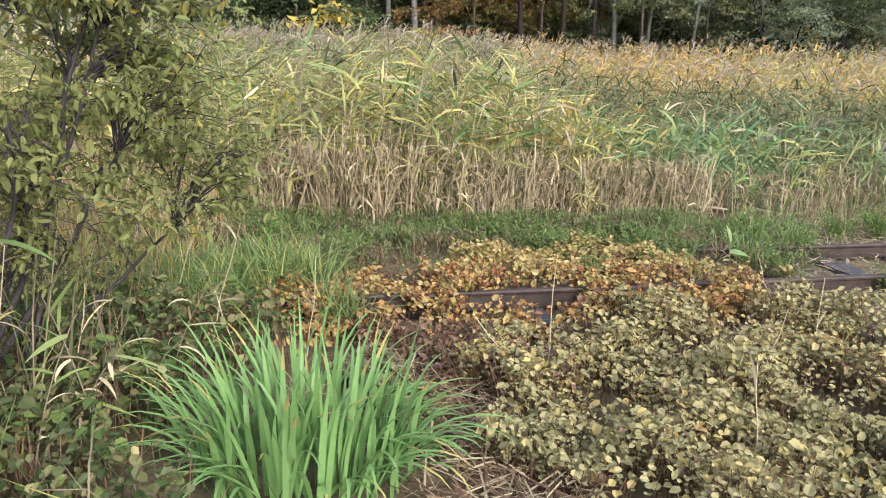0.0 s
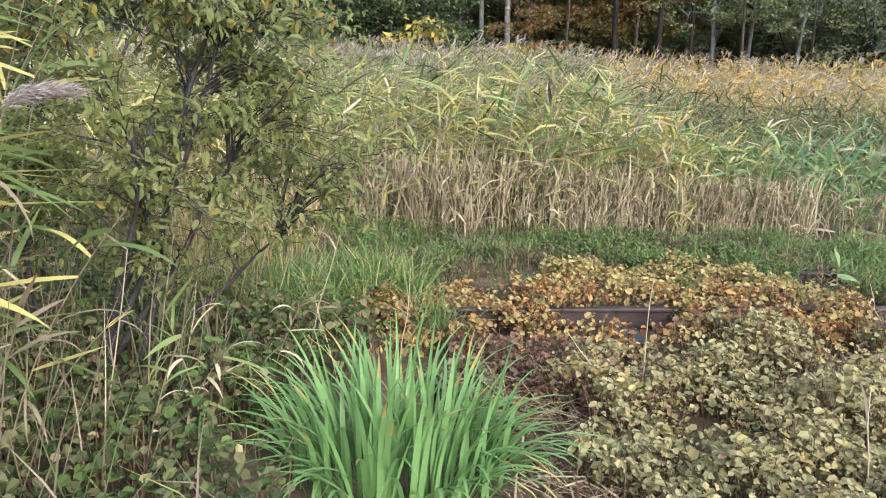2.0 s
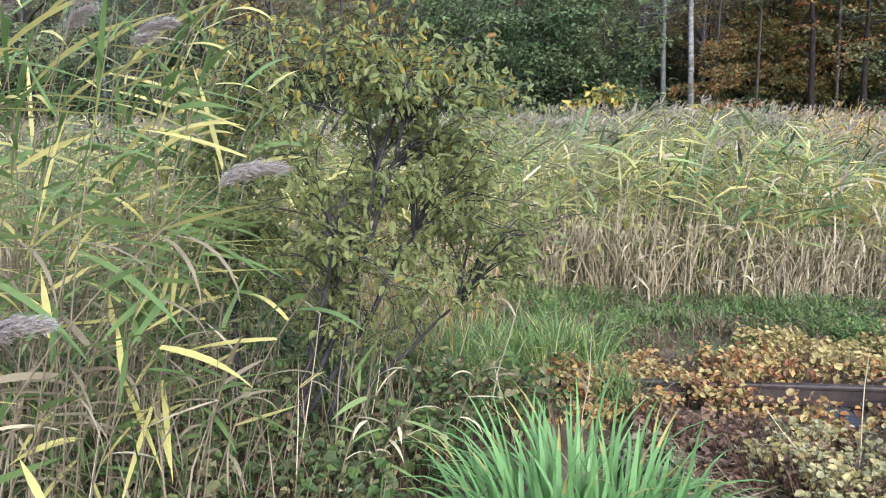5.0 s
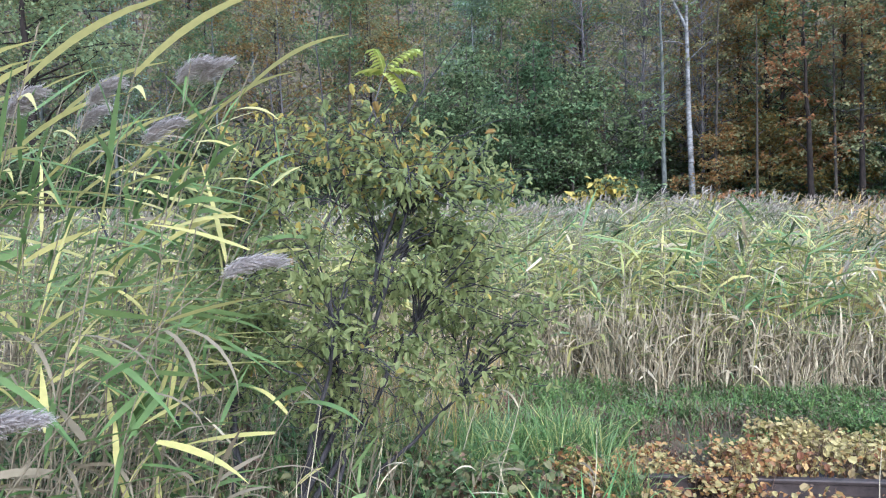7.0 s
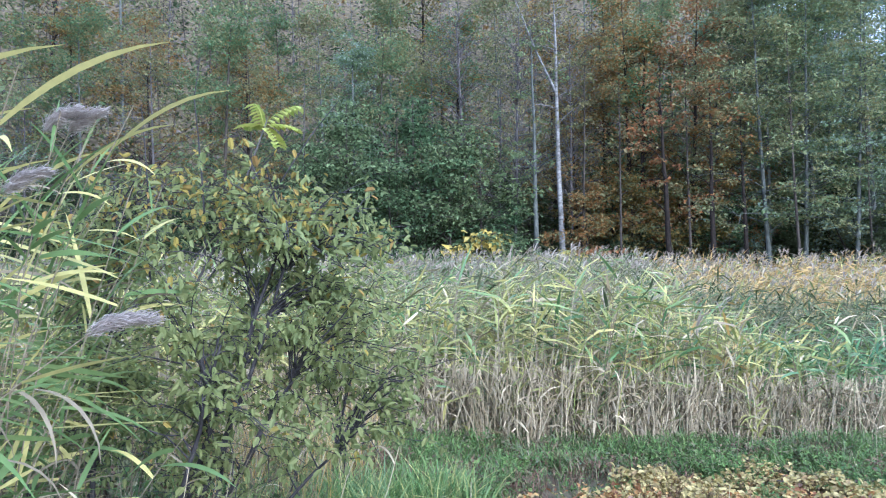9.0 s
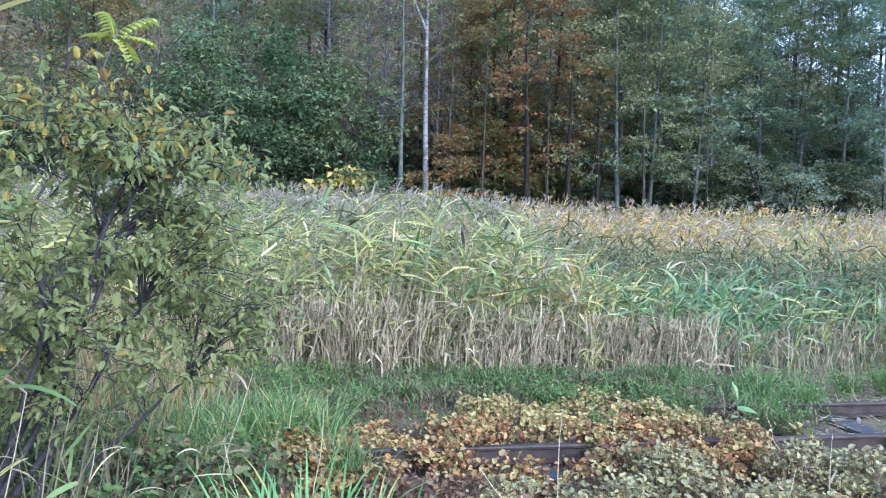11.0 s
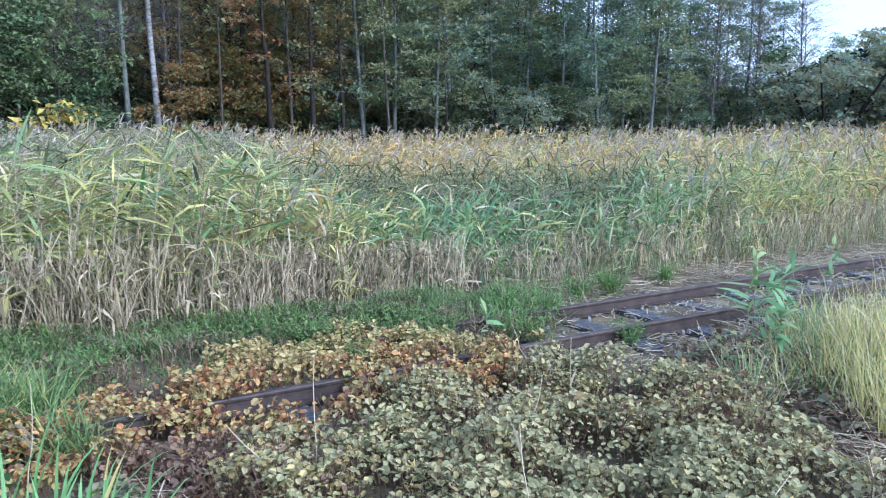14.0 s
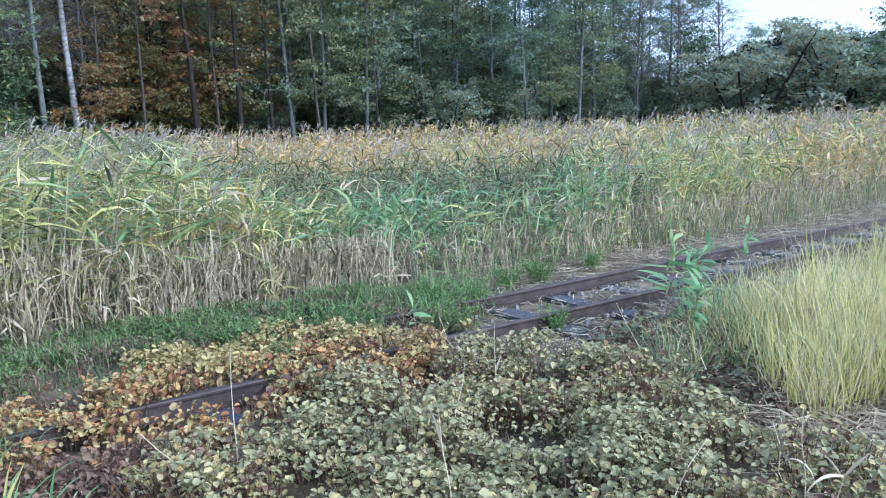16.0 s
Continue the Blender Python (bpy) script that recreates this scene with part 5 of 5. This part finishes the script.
for turn, d in ((33.5, 48), (35.6, 50)):
    place(tall[3], turn, d, 0.95, None, T)
for turn, d in ((20.5, 58), (23.5, 57), (26.4, 56), (29.2, 58), (31.8, 56), (34.4, 55)):
    place(tall[0], turn, d, 1.0, None, T)
for turn, d, s in ((-3.2, 41.5, 1.0), (-6.5, 43, 1.05), (1.3, 42.5, 0.95), (40.5, 47, 0.75), (43.5, 48, 0.7), (46.5, 50, 0.7)):
    place(bare, turn, d, s, None, T)
for turn, d, s in ((-5.7, 38, 2.15), (-2.7, 37, 1.3), (0.8, 36.5, 1.45), (-1.3, 36.5, 1.35), (1.9, 36.5, 1.35)):
    place(yellow, turn, d, s, None, "yellow bushes behind the reeds")
for turn, d, s in ((3.4, 36, 1.55), (2.5, 38, 1.5)):
    place(red, turn, d, s, None, "red bushes behind the reeds")
# the edge, row by row: turn, then kind by what grows there
pattern = [(-54, 0), (-50, 1), (-46, 0), (-42, 3), (-38, 4), (-34, 1), (-30, 4), (-26, 0), (-22.5, 2), (-19, 4), (-16, 3), (-13, 0), (-10, 4), (-7, 5), (-4, 4), (2.5, 2), (4.5, 2), (6.5, 5), (9.5, 2), (12.5, 1), (15.5, 3), (18.5, 1),
           (21.5, 3), (24.5, 3), (27.5, 1), (30.5, 3), (33.5, 3), (36.5, 1)]
for turn, k in pattern:
    place(tall[k], turn + rng.uniform(-0.8, 0.8), rng.uniform(42, 47), rng.uniform(0.82, 1.0) * (0.9 if turn > 24 else 1.0), None, T)
for turn in np.arange(-55, 39, 4.2):
    place(tall[int(rng.choice([0, 1, 2, 3, 5] if turn < 10 else [1, 3, 3]))], turn + rng.uniform(-1, 1), rng.uniform(50, 57), rng.uniform(0.9, 1.1) * (0.85 if turn > 24 else 1.0), None, T)
for turn in np.arange(-55, 37, 4.5):
    place(tall[int(rng.choice([0, 1, 2, 4, 4] if turn < 10 else [1, 3, 4]))], turn + rng.uniform(-1, 1), rng.uniform(60, 72), rng.uniform(0.95, 1.2) * (0.8 if turn > 24 else 1.05), None, T)
# mostly dark bushes between -3 and 12, their colour standing in for shade
for turn in np.arange(-55, 35, 2.6):
    k = int(rng.choice([3, 3, 3, 1])) if -3 < turn < 12 else int(rng.choice([0, 3, 3])) if turn < 14 else int(rng.choice([0, 2, 2, 3]))
    if not -2.2 < turn < 0.9:
        place(low_trees[k], turn + rng.uniform(-0.9, 0.9), rng.uniform(40.5, 44), rng.uniform(0.55, 1.0), None, "bushes under the trees")
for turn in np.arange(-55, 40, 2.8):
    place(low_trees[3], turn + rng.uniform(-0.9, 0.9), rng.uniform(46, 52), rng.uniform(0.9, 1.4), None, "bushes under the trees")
# more dark bushes, added to deepen the painted shade under the trees
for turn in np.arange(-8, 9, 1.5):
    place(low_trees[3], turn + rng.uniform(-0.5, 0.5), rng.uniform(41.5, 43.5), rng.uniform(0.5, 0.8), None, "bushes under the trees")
for turn, d in ((12, 49), (16, 48.5), (20, 49), (24, 49.5), (14.5, 52), (17, 54), (19.5, 52), (22, 55), (24.5, 53), (27, 55), (30, 54)):
    place(tall[int(rng.choice([0, 1, 3, 3]))], turn, d, 0.95 if turn < 24 else 0.85, None, T)
for turn, d, k, s in ((6.0, 44, 2, 1.0), (13.2, 42.5, 6, 0.9), (15.2, 41, 6, 0.95), (17.4, 42, 6, 0.9), (20.5, 41.5, 6, 0.85), (34.5, 47, 3, 0.8), (36.2, 49, 6, 0.8), (37.6, 47, 3, 0.78), (39.4, 49, 3, 0.74), (41, 50, 6, 0.7), (42.8, 51, 3, 0.66)):
    place(tall[k], turn, d, s, None, T)
for turn, d, s in ((2.4, 41, 0.9), (4.2, 43.5, 1.1), (5.6, 42, 0.95), (7.4, 44, 1.2), (9, 42.5, 1.0), (10.4, 44, 1.1), (12.2, 44, 0.9)):
    place(low_trees[1], turn, d, s * 1.25, None, "bushes under the trees")
# thinner, lower edge where the sky shows
for turn, d, k, s in ((38.5, 52, 3, 0.76), (39.8, 55, 1, 0.7), (41.2, 55, 3, 0.68), (42.6, 56, 4, 0.74), (44, 57, 1, 0.64), (45.4, 57, 3, 0.6), (46.8, 57, 4, 0.66), (48.3, 58, 3, 0.46), (50.5, 60, 4, 0.5), (54.5, 62, 1, 0.42), (58, 62, 1, 0.42)):
    place(tall[k], turn, d, s, None, T)
for turn in np.arange(34, 63, 2.1):
    place(low_trees[int(rng.choice([0, 2, 2, 2]))], turn + rng.uniform(-0.7, 0.7), rng.uniform(49, 56), rng.uniform(0.85, 1.2) * (1.15 if turn > 48 else 1), None, "willows beyond the reeds")
for turn in np.arange(36, 64, 2.4):
    place(low_trees[int(rng.choice([2, 2, 0]))], turn + rng.uniform(-0.7, 0.7), rng.uniform(60, 68), rng.uniform(0.95, 1.3), None, "willows beyond the reeds")


def build_far_woods():
    """The wooded slope behind the first trees, too dense and far to count."""
    n = 46000
    t, d = rng.uniform(-58, 37, n), 51 + 46 * rng.random(n) ** 1.2
    x, y = d * np.sin(np.radians(t)), d * np.cos(np.radians(t))
    crown = 3.6 * np.abs(np.sin(x * 1.1 + 2 * np.sin(y * 0.5))) ** 0.5 + 0.5
    z = ground_z(x, y) + crown * rng.uniform(0.05, 1.0, n)
    v, q = clump_leaves(np.c_[x, y, z], rng.uniform(0, 2 * PI, n), rng.normal(-0.1, 0.5, n), rng.uniform(0.25, 0.7, n), 0.6, rng.normal(0, 0.6, n))
    # below 9 m the tone drops towards dark leaves: forest shade by colour
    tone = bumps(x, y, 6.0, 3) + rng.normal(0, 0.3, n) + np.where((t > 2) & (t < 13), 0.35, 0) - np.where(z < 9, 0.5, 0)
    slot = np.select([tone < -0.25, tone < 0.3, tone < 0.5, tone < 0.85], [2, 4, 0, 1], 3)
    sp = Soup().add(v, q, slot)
    m = 240
    t, d = np.radians(rng.uniform(-58, 37, m)), rng.uniform(47, 80, m)
    b = np.stack([d * np.sin(t), d * np.cos(t), ground_z(d * np.sin(t), d * np.cos(t))], 1)
    h = rng.uniform(5, 13, m)
    path = b[:, None, :] + np.stack([np.outer(rng.normal(0, 0.5, m), [0, 0.5, 1]), np.outer(rng.normal(0, 0.5, m), [0, 0.5, 1]), np.outer(h, [0, 0.5, 1])], 2)
    sp.add(*tubes(path, rng.uniform(0.03, 0.09, m)[:, None] * np.array([[1, 0.75, 0.3]]), 5), np.where(rng.random(m) < 0.25, 5, 6))
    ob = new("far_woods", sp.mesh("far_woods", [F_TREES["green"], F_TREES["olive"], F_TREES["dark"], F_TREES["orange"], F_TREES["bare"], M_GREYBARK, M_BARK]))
    tagged(ob, "dense autumn woods covering the slope behind", "woods", kind="stuff")


build_far_woods()


def build_hill():
    """A far wooded ridge, its crown line uneven with tree tops."""
    t = np.radians(np.linspace(20, 80, 240))
    tops = np.interp(np.degrees(t), [20, 41, 45, 48.5, 60, 80], [16, 18, 30, 40, 39, 35]) + 2 * np.sin(t * 23)
    rows = []
    for dd, hh in ((360, -2), (385, 0.35), (410, 0.7), (440, 1.0), (470, 0.6)):
        rows.append(np.stack([dd * np.sin(t), dd * np.cos(t), np.maximum(-2, tops * hh + 0)], 1))
    v = np.array(rows)
    i = np.arange(4)[:, None] * 240 + np.arange(239)[None, :]
    q = np.stack([i, i + 1, i + 241, i + 240], 2)
    sp = Soup().add(v, q)
    n = 2600
    k, r = rng.integers(0, 239, n), rng.uniform(0.93, 1.02, n)
    at = np.stack([(385 + 55 * r) * np.sin(t[k]), (385 + 55 * r) * np.cos(t[k]), tops[k] * (0.35 + 0.65 * r)], 1)
    sp.add(*clump_leaves(at, rng.uniform(0, 2 * PI, n), rng.normal(0.9, 0.4, n), rng.uniform(2.0, 4.5, n), 0.8, rng.normal(0, 0.6, n)), 0)
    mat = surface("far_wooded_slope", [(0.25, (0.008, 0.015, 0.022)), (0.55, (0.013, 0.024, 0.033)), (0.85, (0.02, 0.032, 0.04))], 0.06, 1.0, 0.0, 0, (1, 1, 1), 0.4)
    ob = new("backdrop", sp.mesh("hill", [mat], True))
    tagged(ob, "distant wooded hill under a pale sky", "hill", kind="structure")


build_hill()
